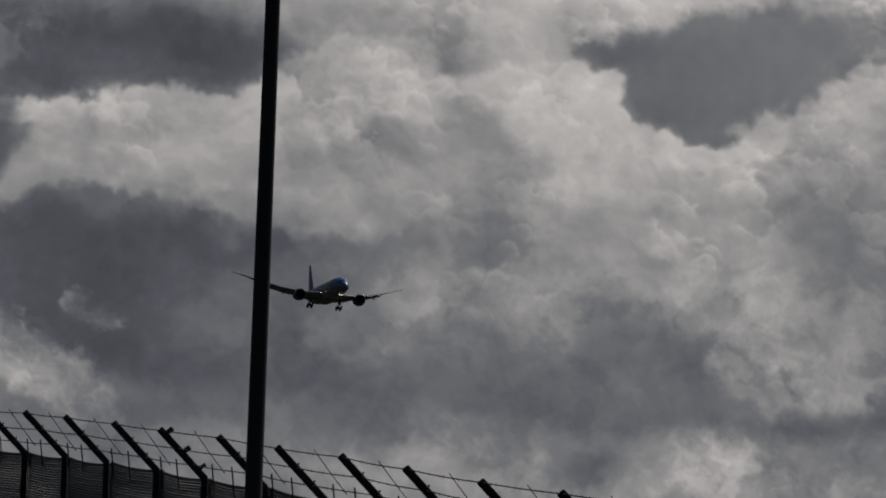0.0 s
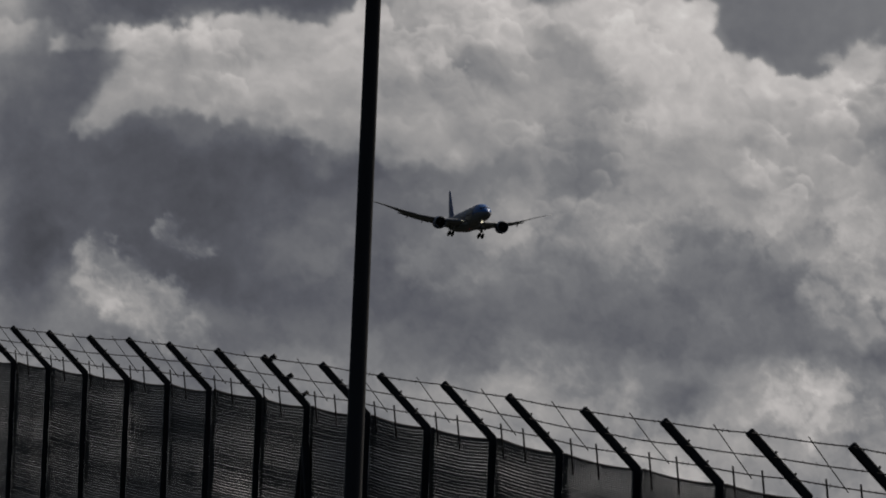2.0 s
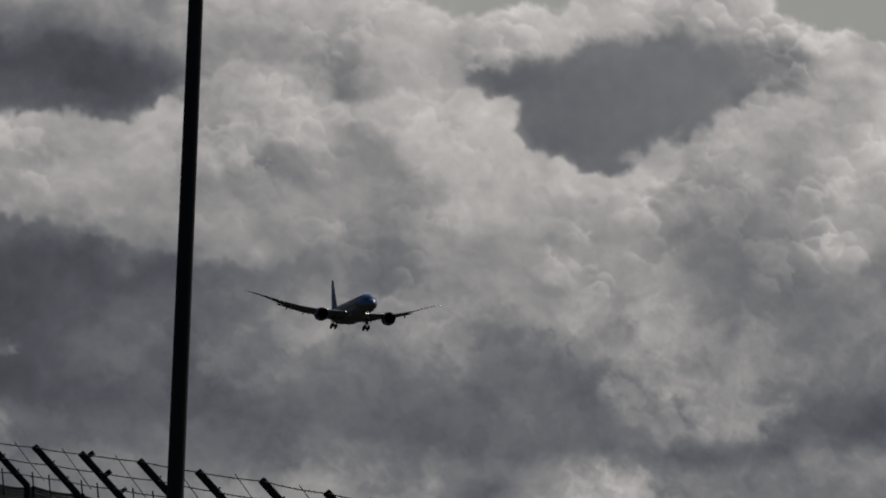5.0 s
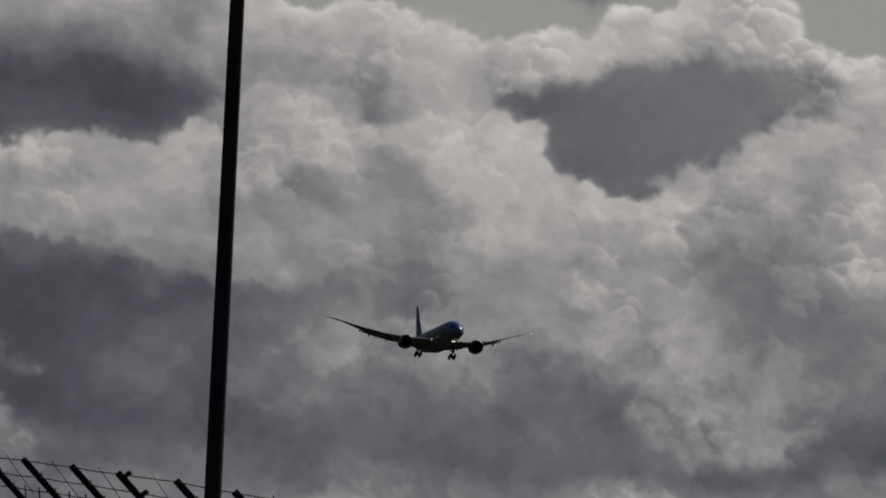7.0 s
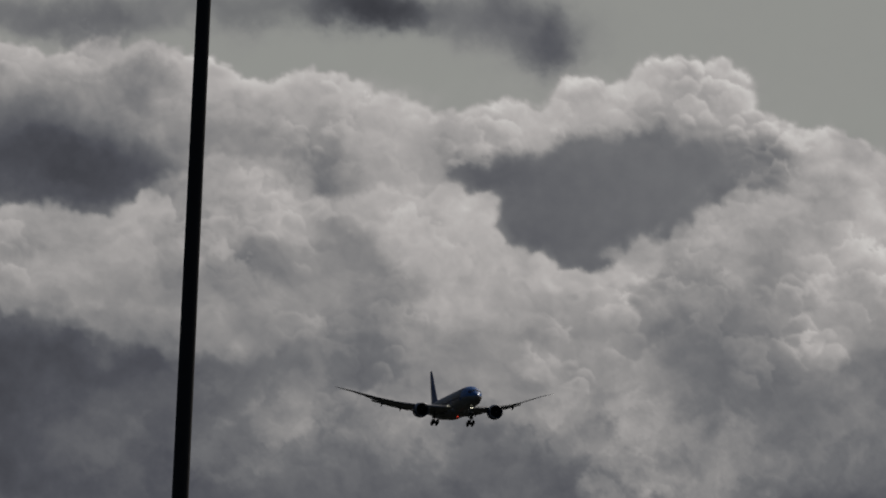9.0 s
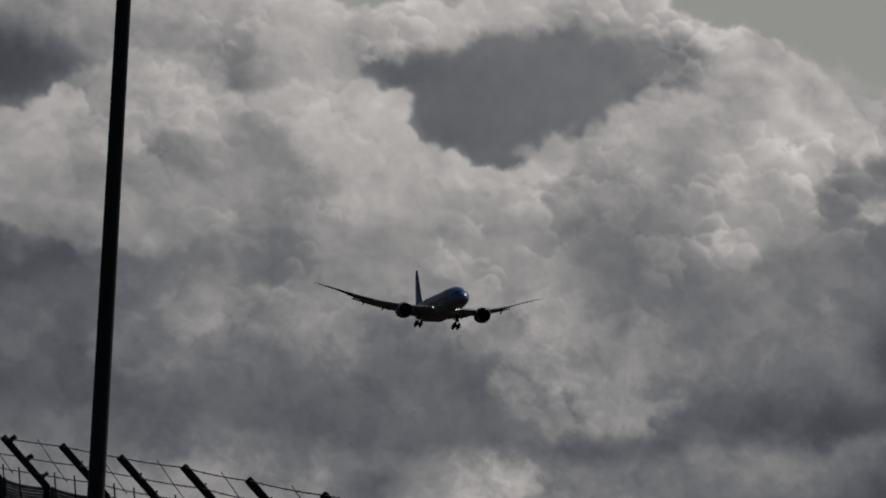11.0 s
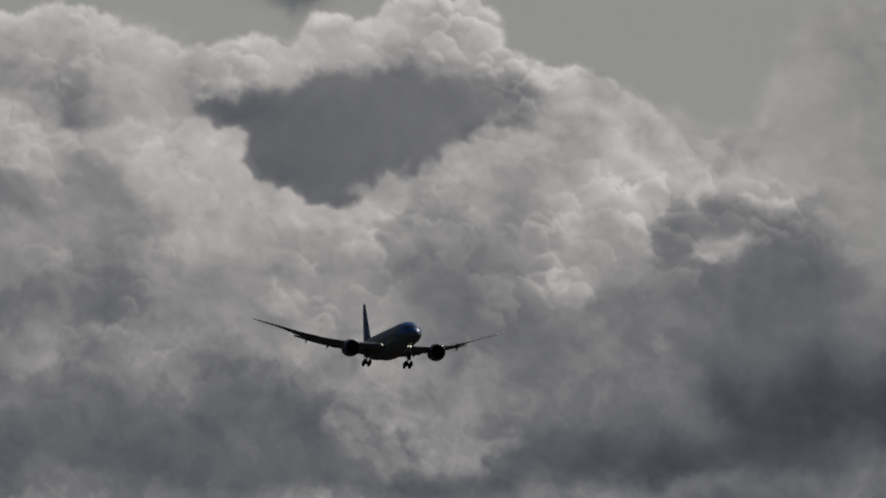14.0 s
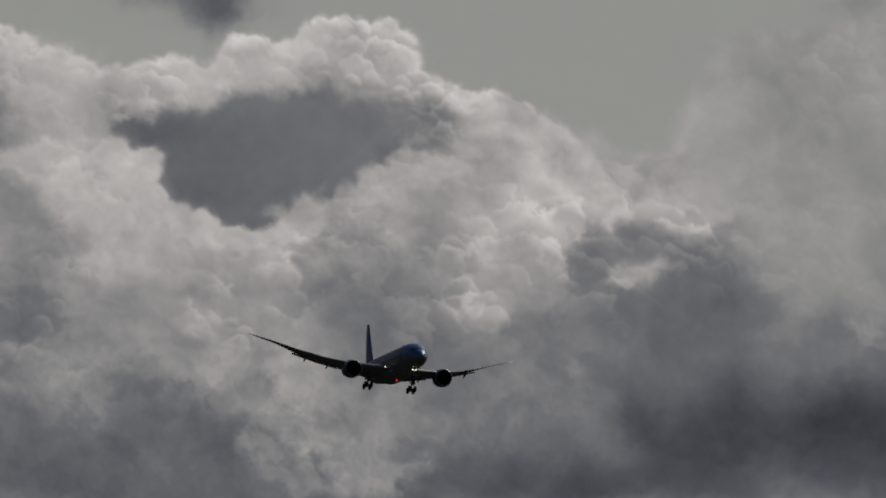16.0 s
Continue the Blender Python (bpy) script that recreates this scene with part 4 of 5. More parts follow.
def tube(bm, a, b, ra, rb=None, sides=10):
    """A capped round bar from a to b."""
    a, b = Vector(a), Vector(b)
    rb = ra if rb is None else rb
    turn = (b - a).to_track_quat("Z", "Y").to_matrix()
    rings = []
    for p, r in ((a, ra), (b, rb)):
        rings.append([bm.verts.new(p + turn @ Vector((r * math.cos(k * math.tau / sides), r * math.sin(k * math.tau / sides), 0))) for k in range(sides)])
    for k in range(sides):
        n = (k + 1) % sides
        bm.faces.new((rings[0][k], rings[0][n], rings[1][n], rings[1][k]))
    bm.faces.new(rings[0][::-1])
    bm.faces.new(rings[1])


def box(bm, size, m=None, bevel=0.0):
    made = bmesh.ops.create_cube(bm, size=1.0, matrix=(m or Matrix()) @ Matrix.Diagonal((*size, 1)))
    if bevel:
        edges = list({e for v in made["verts"] for e in v.link_edges})
        bmesh.ops.bevel(bm, geom=edges, offset=bevel, segments=1, affect="EDGES")


def loft(bm, rings, cap=True):
    rows = [[bm.verts.new(p) for p in ring] for ring in rings]
    n = len(rows[0])
    for r0, r1 in zip(rows, rows[1:]):
        for k in range(n):
            bm.faces.new((r0[k], r0[(k + 1) % n], r1[(k + 1) % n], r1[k]))
    if cap:
        bm.faces.new(rows[0][::-1])
        bm.faces.new(rows[-1])
    bmesh.ops.recalc_face_normals(bm, faces=bm.faces)


def lathe(bm, profile, sides=40):
    """Profile points (r, y) turned about the y axis."""
    loft(bm, [[(r * math.cos(k * math.tau / sides), y, r * math.sin(k * math.tau / sides)) for k in range(sides)] for r, y in profile], cap=False)


def curve_at(table, x):
    """Smooth reading of a table of rows (x, value, value, ...)."""
    for r0, r1 in zip(table, table[1:]):
        if x <= r1[0]:
            s = (x - r0[0]) / (r1[0] - r0[0])
            return [p + (q - p) * s for p, q in zip(r0[1:], r1[1:])]
    return list(table[-1][1:])


# ---- perimeter fence climbing a bank, with cranked posts ----
STEP = 2.5
FIRST, LAST = -7, 20
# offsets of single posts from the line, and the height of the arm tips over the eye, posts 1 to 14
STRAY = [0.022, 0.005, -0.022, -0.005, -0.031, 0.006, 0.010, 0.017, -0.003, 0.006, 0.003, -0.012, 0.014, -0.011]
RISE = [3.33, 3.22, 3.09, 2.95, 2.81, 2.67, 2.51, 2.37, 2.21, 2.05, 1.91, 1.78, 1.64, 1.50]
ALONG = Vector((0.458, -2.458, 0)).normalized()
OUT = Vector((-ALONG.y, ALONG.x, 0)) * -1.0
REACH, UPRIGHT = 0.365, 2.45


def arm_tip(i):
    k = min(max(i, 1), 14)
    rise = RISE[k - 1] + (i - k) * -0.135
    stray = STRAY[k - 1] if k == i else 0.0
    return Vector((80.02 * (-0.04804 + 0.005725 * i) + stray, 80.02 * (1 - 0.03071 * i), EYE.z + rise))


def elbow(i):
    return arm_tip(i) - OUT * REACH - Vector((0, 0, REACH))


def bar(bm, a, b, width):
    """Square hollow-section bar with slightly rounded edges."""
    a, b = Vector(a), Vector(b)
    turn = (b - a).to_track_quat("Z", "X" if abs((b - a).normalized().z) < 0.99 else "Y").to_matrix().to_4x4()
    if abs((b - a).normalized().z) > 0.99:
        turn = Matrix.Rotation(math.atan2(ALONG.y, ALONG.x), 4, "Z")
    box(bm, (width, width, (b - a).length), Matrix.Translation((a + b) / 2) @ turn, width * 0.12)


def strand(bm, pts, r, sides=5):
    """One unbroken wire through the points."""
    rows = []
    for k, p in enumerate(pts):
        way = (pts[min(k + 1, len(pts) - 1)] - pts[max(k - 1, 0)]).to_track_quat("Z", "Y").to_matrix()
        rows.append([bm.verts.new(p + way @ Vector((r * math.cos(e * math.tau / sides), r * math.sin(e * math.tau / sides), 0))) for e in range(sides)])
    for r0, r1 in zip(rows, rows[1:]):
        for e in range(sides):
            bm.faces.new((r0[e], r0[(e + 1) % sides], r1[(e + 1) % sides], r1[e]))
    bm.faces.new(rows[0][::-1])
    bm.faces.new(rows[-1])


def sagging(a, b, drop, n=6):
    return [a.lerp(b, k / n) - Vector((0, 0, drop * 4 * (k / n) * (1 - k / n))) for k in range(n + 1)]


def fence():
    whole = tagged(new("perimeter_fence"), "tall dark security fence with cranked posts and barbed wire", "fence")
    rnd = random.Random(5)
    for i in range(FIRST, LAST + 1):
        tip, bend = arm_tip(i), elbow(i)
        foot = bend - Vector((0, 0, UPRIGHT + 0.3))
        bm = bmesh.new()
        bar(bm, foot, bend + Vector((0, 0, 0.012)), 0.048)
        part("post", bm, POST, whole, "dark square steel post", smooth=False)
        bm = bmesh.new()
        bar(bm, bend - (tip - bend) * 0.03, tip, 0.052)
        # wire clips along the arm
        for s in ((0.60, 0.27) if i != 5 else (0.94, 0.92, 0.56, 0.54, 0.2)):
            p = bend.lerp(tip, s) + Vector((0, 0, 0.028)) - OUT * 0.018
            big = 1.7 if i == 5 else 1.0
            box(bm, (0.012 * big ** 1.6, 0.016 * big ** 1.6, 0.02 * big ** 1.6), Matrix.Translation(p - OUT * 0.06 * (big - 1) - Vector((0, 0, 0.012 * (big - 1)))) @ pose(0, 0, 0, 20, 30 * big, 10))
        part("arm", bm, POST, whole, "outward cranked arm", smooth=False)
        if i == 5:
            for s in (1, -1):
                bm = bmesh.new()
                top = bend - Vector((0, 0, 0.3))
                bar(bm, top, top + ALONG * s * 1.05 + OUT * (0.03 * -s) - Vector((0, 0, UPRIGHT - 0.3)), 0.055)
                part("brace", bm, POST, whole, smooth=False)
    for i in range(FIRST, LAST):
        t0, t1, b0, b1 = arm_tip(i), arm_tip(i + 1), elbow(i), elbow(i + 1)
        spans = []
        for s in (0.97, 0.60, 0.27):
            pts = sagging(b0.lerp(t0, s), b1.lerp(t1, s), 0.003 + 0.008 * rnd.random())
            spans.append(pts)
            bm = bmesh.new()
            strand(bm, pts, 0.0042)
            for k in range(1, 16):
                u = k / 16 * (len(pts) - 1)
                p = pts[int(u)].lerp(pts[min(int(u) + 1, len(pts) - 1)], u - int(u))
                d = Vector((rnd.uniform(-1, 1), rnd.uniform(-1, 1), rnd.uniform(-1, 1))).normalized() * 0.012
                tube(bm, p - d, p + d, 0.0024, sides=3)
            part("barbed_wire", bm, WIRE, whole)
        # stay across the three strands in the middle of the bay
        bm = bmesh.new()
        lean = rnd.uniform(-0.06, 0.06)
        strand(bm, [spans[0][3].lerp(spans[0][4], 0.45) + Vector((0, 0, 0.03)), spans[1][3].lerp(spans[1][4], 0.45) + ALONG * lean * 0.5, spans[2][3].lerp(spans[2][4], 0.45) + ALONG * lean - Vector((0, 0, 0.02))], 0.0034)
        part("wire_stay", bm, WIRE, whole)
        # panel
        drop0, drop1 = rnd.uniform(0.0, 0.02), rnd.uniform(0.0, 0.02)
        a, b = b0 - Vector((0, 0, drop0)), b1 - Vector((0, 0, drop1))
        part("mesh_panel", woven(a, b, rnd, i > 8), SLAT, whole, "dark woven mesh panel with horizontal strands", smooth=False)
        bm = bmesh.new()
        strand(bm, [q + OUT * -0.05 for q in sagging(a, b, 0.022, 8)], 0.011)
        part("top_wire", bm, WIRE, whole)
        for s in (0.33, 0.66):
            bm = bmesh.new()
            up = spans[2][int(round(s * 6))] + Vector((0, 0, 0.035))
            low = up - OUT * 0.03 - Vector((0, 0, 0.235))
            strand(bm, [low, up], 0.0065)
            part("spike", bm, WIRE, whole)
    return whole


def woven(a, b, rnd, open_weave):
    """A bay of woven mesh: wavy horizontal ribs, slender uprights between them, slack like a hung sheet."""
    bm = bmesh.new()
    n, pitch, height = 9, 0.0125 if open_weave else 0.0228, UPRIGHT - 0.1
    cover = 0.74 if open_weave else 0.84
    ph = [rnd.uniform(0, 6.28) for _ in range(4)]
    out = OUT * -0.05

    def at(s, d):
        top = a.lerp(b, s) - Vector((0, 0, (0.006 + 0.016 * math.exp(-4 * d)) * 4 * s * (1 - s)))
        belly = 0.007 * math.sin(3.1 * s * 3.1 + ph[0] + d * 2.0) * math.sin(math.pi * s) + 0.006 * math.sin(d * 5 + ph[1])
        wave = 0.0015 * math.sin(s * 11 + d * 9 + ph[2])
        return top + out + OUT * belly - Vector((0, 0, d + wave))

    for r in range(int(height / pitch)):
        d = r * pitch
        thick = pitch * (cover + 0.02 * (-1) ** r + 0.04 * math.sin(r * 0.35 + ph[3]) + rnd.uniform(-0.03, 0.03))
        prev = None
        for k in range(n + 1):
            s = -0.03 + 1.06 * k / n
            p = at(s, d)
            q = at(s, d + thick)
            row = [bm.verts.new(v) for v in (p, p + OUT * 0.006, q + OUT * 0.006, q)]
            if prev:
                for e in range(4):
                    bm.faces.new((prev[e], prev[(e + 1) % 4], row[(e + 1) % 4], row[e]))
            prev = row
    for k in range(1, 34):
        s = k / 34
        prev = None
        for j in range(9):
            p = at(s, height * j / 8)
            row = [bm.verts.new(p + o) for o in (ALONG * 0.003, OUT * 0.004, ALONG * -0.003)]
            if prev:
                for e in range(3):
                    bm.faces.new((prev[e], prev[(e + 1) % 3], row[(e + 1) % 3], row[e]))
            prev = row
    return bm


fence()

# ---- tall tapered column before the fence ----
def column():
    mast = tagged(new("steel_pole"), "tall dark tapered steel pole standing before the fence", "pole")
    az, far = -192.4 / 15500.0, 52.0
    x, y = far * math.sin(az), far * math.cos(az)
    base = ground_height(x, y)
    bm = bmesh.new()
    prof = [(base - 0.3, 0.075), (base + 1.1, 0.075), (base + 1.15, 0.0565), (base + 4.5, 0.0475), (9.5, 0.036)]
    loft(bm, [[(x + r * math.cos(k * math.tau / 24), y + r * math.sin(k * math.tau / 24), z) for k in range(24)] for z, r in prof])
    part("shaft", bm, MAST, mast, "dark tapered shaft")
    return mast


# ---- ground: one sheet, flat round the camera, rising along the fence, level to the horizon ----
def ground_height(x, y):
    d = Vector((x, y, 0)) - Vector((80.02 * -0.04804, 80.02, 0))
    i = min(max(d.dot(ALONG) / STEP, -7.0), 20.0)
    crest = elbow(i).z - UPRIGHT if i == int(i) else elbow(int(math.floor(i))).z * (1 - i + math.floor(i)) + elbow(int(math.floor(i)) + 1).z * (i - math.floor(i)) - UPRIGHT
    off = abs(d.dot(OUT))
    away = max(0.0, abs(d.dot(ALONG) / STEP - 6.5) - 13.5) * STEP
    s = max(0.0, 1 - math.hypot(max(0.0, off - 2.0), away) / 32.0)
    s = s * s * (3 - 2 * s)
    near = min(1.0, max(0.0, (math.hypot(x, y) - 6.0) / 20.0))
    return crest * s * near + 0.05 * math.sin(x * 0.31) * math.cos(y * 0.23) * near


def ground():
    bm = bmesh.new()
    steps = [-5000, -2500, -1200, -600, -300, -160] + list(range(-100, 141, 4)) + [180, 300, 600, 1200, 2500, 5000]
    rows = [[bm.verts.new((x, y, ground_height(x, y))) for x in steps] for y in steps]
    for r0, r1 in zip(rows, rows[1:]):
        for k in range(len(steps) - 1):
            bm.faces.new((r0[k], r0[k + 1], r1[k + 1], r1[k]))
    return tagged(part("ground", bm, GRASS), "rough grass bank running level to the horizon", "ground", kind="structure")


ground()
column()


# ---- the airliner: x to its starboard, y forward, z up; origin on the body's axis at the engine inlets ----
NOSE = 20.0
BODY = [(-1.1, 0.02, 0.02, -0.85), (-0.85, 0.50, 0.48, -0.83), (-0.3, 0.98, 0.93, -0.78), (0.6, 1.44, 1.38, -0.66),
        (1.7, 1.84, 1.83, -0.48), (3.2, 2.25, 2.32, -0.26), (5.2, 2.58, 2.68, -0.10), (7.6, 2.80, 2.90, -0.02),
        (11.0, 2.885, 2.97, 0.0), (36.0, 2.885, 2.97, 0.0), (40.0, 2.70, 2.72, 0.20), (44.0, 2.32, 2.30, 0.55),
        (48.0, 1.78, 1.76, 1.00), (52.0, 1.12, 1.12, 1.50), (54.5, 0.62, 0.62, 1.85), (55.9, 0.22, 0.24, 2.05)]
# half span, leading edge station, chord, height, thickness
PLAN = [(2.2, 17.6, 13.6, -1.55, 1.55), (6.0, 20.2, 10.9, -1.20, 1.20), (9.9, 22.9, 8.4, -0.74, 0.84), (15.0, 26.3, 6.7, 0.32, 0.58),
        (20.0, 29.6, 5.2, 1.72, 0.40), (25.0, 32.4, 3.6, 3.4, 0.27), (27.6, 34.0, 2.8, 4.25, 0.2), (29.3, 35.2, 1.7, 4.8, 0.12), (30.2, 36.6, 0.4, 5.15, 0.04)]


def foil(chord, thick, droop=0.0, n=14):
    """Closed section: (back, up) pairs round a cambered wing section."""
    pts = []
    for k in range(2 * n):
        a = math.pi * k / n
        s = 0.5 * (1 + math.cos(a))
        half = thick * (1.48 * math.sqrt(s) - 0.63 * s - 1.76 * s * s + 1.42 * s ** 3 - 0.51 * s ** 4)
        camber = 0.02 * chord * (1 - (2 * s - 1) ** 2) - droop * s
        pts.append((s * chord, camber + (half if a < math.pi else -half)))
    return pts


def wing_ring(side, x, le, chord, z, thick):
    return [(side * x, NOSE - le - b, z + u) for b, u in foil(chord, thick, droop=chord * (0.05 - 0.12 * min(1.0, max(0.0, (x - 18.0) / 6.0))))]


def body_point(st, a, out=0.0):
    w, h, z = curve_at(BODY, st)
    return Vector(((w + out) * math.cos(a), NOSE - st, z + (h + out) * math.sin(a)))


def fuselage(plane):
    bm = bmesh.new()
    stations = [-1.1, -1.05, -0.95, -0.85, -0.6, -0.3, 0.1, 0.6, 1.1, 1.7, 2.4, 3.2, 4, 4.6, 5.2, 5.8, 6.9, 8, 9.5, 11, 15, 20, 25, 30, 34, 36, 38, 40, 42, 44, 46, 48, 50, 52, 53.5, 54.5, 55.3, 55.9]
    loft(bm, [[body_point(st, k * math.tau / 56) for k in range(56)] for st in stations])
    body = part("fuselage", bm, FUSELAGE, plane, "glossy fuselage, blue above and pale grey below")
    # wing box and wheel-bay fairing under the belly
    bm = bmesh.new()
    rows = [(15.2, 0.4, 0.2), (17.0, 2.0, 0.85), (20.0, 2.95, 1.35), (25.0, 3.15, 1.55), (30.0, 3.1, 1.5), (33.5, 2.4, 1.0), (36.5, 0.5, 0.25)]
    loft(bm, [[(w * math.cos(k * math.tau / 28), NOSE - st, -2.2 + h * math.sin(k * math.tau / 28)) for k in range(28)] for st, w, h in rows])
    part("belly_fairing", bm, WING, plane, "pale grey belly fairing")
    # cockpit panes, cabin windows and doors lie on the skin
    def skin_patch(st0, st1, a0, a1, out=0.012, n=5):
        b = bmesh.new()
        grid = [[b.verts.new(body_point(st0 + (st1 - st0) * i / n, a0 + (a1 - a0) * j / n, out)) for j in range(n + 1)] for i in range(n + 1)]
        for i in range(n):
            for j in range(n):
                b.faces.new((grid[i][j], grid[i + 1][j], grid[i + 1][j + 1], grid[i][j + 1]))
        bmesh.ops.recalc_face_normals(b, faces=b.faces)
        return b
    for side in (1, -1):
        mid = math.pi / 2
        for st0, st1, a0, a1 in ((1.0, 1.9, 0.05, 0.62), (1.25, 2.5, 0.68, 1.08)):
            part("cockpit_window", skin_patch(st0, st1, mid - side * a0, mid - side * a1), GLASS, body, "dark cockpit window")
        for st in (6.6, 17.0, 34.5, 44.0):
            a0, a1 = (0.36, -0.32) if side > 0 else (math.pi - 0.36, math.pi + 0.32)
            part("cabin_door", skin_patch(st, st + 1.1, a0, a1, 0.01), WING if st > 40 else BLUE, body)
        first = None
        for k in range(46):
            st = 8.6 + k * 0.76
            if min(abs(st + 0.15 - d - 0.5) for d in (6.6, 17.0, 34.5)) < 0.85:
                continue
            if first is None:
                a = 0.17 if side > 0 else math.pi - 0.17
                first = part("cabin_window", skin_patch(11.0, 11.28, a + 0.085, a - 0.085, 0.012, 2), GLASS, body)
                first.matrix_basis = pose(0, 11.0 - st, 0)
            else:
                again(first, body, pose(0, 11.0 - st, 0))
    # aerials along the spine and keel
    for st, up in ((12.0, 1), (26.0, 1), (13.5, -1)):
        b = bmesh.new()
        box(b, (0.05, 0.45, 0.5), Matrix.Translation((0, NOSE - st, up * 3.1)) @ pose(0, 0, 0, up * 20), 0.015)
        part("aerial", b, TIP, body)
    # turning belly beacon: a hooded lamp that shows its lens once a turn
    def half_ball(face):
        b = bmesh.new()
        rings = []
        for i in range(7):
            e = math.pi / 2 * i / 6
            rings.append([(0.15 * math.cos(e) * math.cos(k * math.tau / 16), face * 0.15 * math.sin(e) + face * 0.004, 0.15 * math.cos(e) * math.sin(k * math.tau / 16)) for k in range(16)])
        rings[-1] = [(x * 0.02 + 0.0, y, z * 0.02) for x, y, z in rings[-2]]
        loft(b, rings)
        return b
    beacon = part("beacon", half_ball(-1), GEAR, plane, "hooded red belly beacon")
    part("lens", half_ball(1), LAMP_RED, beacon, "glowing red lens")
    return beacon


def wing(plane, side):
    bm = bmesh.new()
    spans = [2.2, 4, 6, 8, 9.9, 12, 15, 17.5, 20, 22.5, 25, 26.3, 27.6]
    loft(bm, [wing_ring(side, x, *curve_at(PLAN, x)) for x in spans])
    w = part("wing", bm, WING, plane, "long grey swept wing flexed upward")
    bm = bmesh.new()
    loft(bm, [wing_ring(side, x, *curve_at(PLAN, x)) for x in (27.62, 28.4, 29.3, 29.8, 30.2)])
    part("raked_wingtip", bm, TIP, w, "pale raked wingtip")
    # lowered flaps behind the trailing edge, slats before the leading edge
    for x0, x1, share, down in ((3.2, 8.9, 0.13, 14), (9.1, 10.9, 0.12, 6), (11.1, 20.6, 0.12, 12)):
        bm = bmesh.new()
        rings = []
        for x in (x0, (x0 + x1) / 2, x1):
            le, chord, z, thick = curve_at(PLAN, x)
            c, dn = share * chord + 0.35, radians(down)
            y0, z0 = NOSE - le - chord * 0.93, z - 0.05 * chord
            rings.append([(side * x, y0 - b * math.cos(dn) + u * math.sin(dn) * -1, z0 + u * math.cos(dn) - b * math.sin(dn)) for b, u in foil(c, thick * 0.35, n=8)])
        loft(bm, rings)
        part("flap", bm, WING, w, "lowered trailing-edge flap")
    for x0, x1 in ((3.6, 8.2), (11.6, 16.2), (16.4, 21.0), (21.2, 25.6)):
        bm = bmesh.new()
        rings = []
        for x in (x0, (x0 + x1) / 2, x1):
            le, chord, z, thick = curve_at(PLAN, x)
            rings.append([(side * x, NOSE - le + 0.32 - b, z - (0.13 if x < 16.3 else 0.04) + u) for b, u in foil(0.12 * chord + 0.2, thick * 0.5, droop=-0.12, n=8)])
        loft(bm, rings)
        part("slat", bm, WING, w)
    # canoe fairings over the flap tracks
    for x, length in ((6.9, 4.6), (13.3, 3.9), (18.0, 3.2)):
        le, chord, z, thick = curve_at(PLAN, x)
        bm = bmesh.new()
        rows = [(0.0, 0.03), (0.12, 0.5), (0.35, 0.9), (0.6, 1.0), (0.85, 0.6), (1.0, 0.08)]
        y0 = NOSE - le - chord * 0.55
        loft(bm, [[(side * x + 0.19 * s * math.cos(k * math.tau / 12), y0 - f * length, z - 0.045 * chord - 0.15 - 0.85 * f * f + 0.36 * s * math.sin(k * math.tau / 12)) for k in range(12)] for f, s in rows])
        part("flap_track_fairing", bm, WING, w)
    # landing light in the wing root
    bm = bmesh.new()
    le, chord, z, thick = curve_at(PLAN, 3.6)
    bmesh.ops.create_uvsphere(bm, u_segments=14, v_segments=8, radius=0.11, matrix=Matrix.Translation((side * 3.5, NOSE - le + 0.45, z + 0.05)))
    part("landing_light", bm, LAMP_WHITE if side > 0 else GLASS, w, "lit landing light" if side > 0 else "")


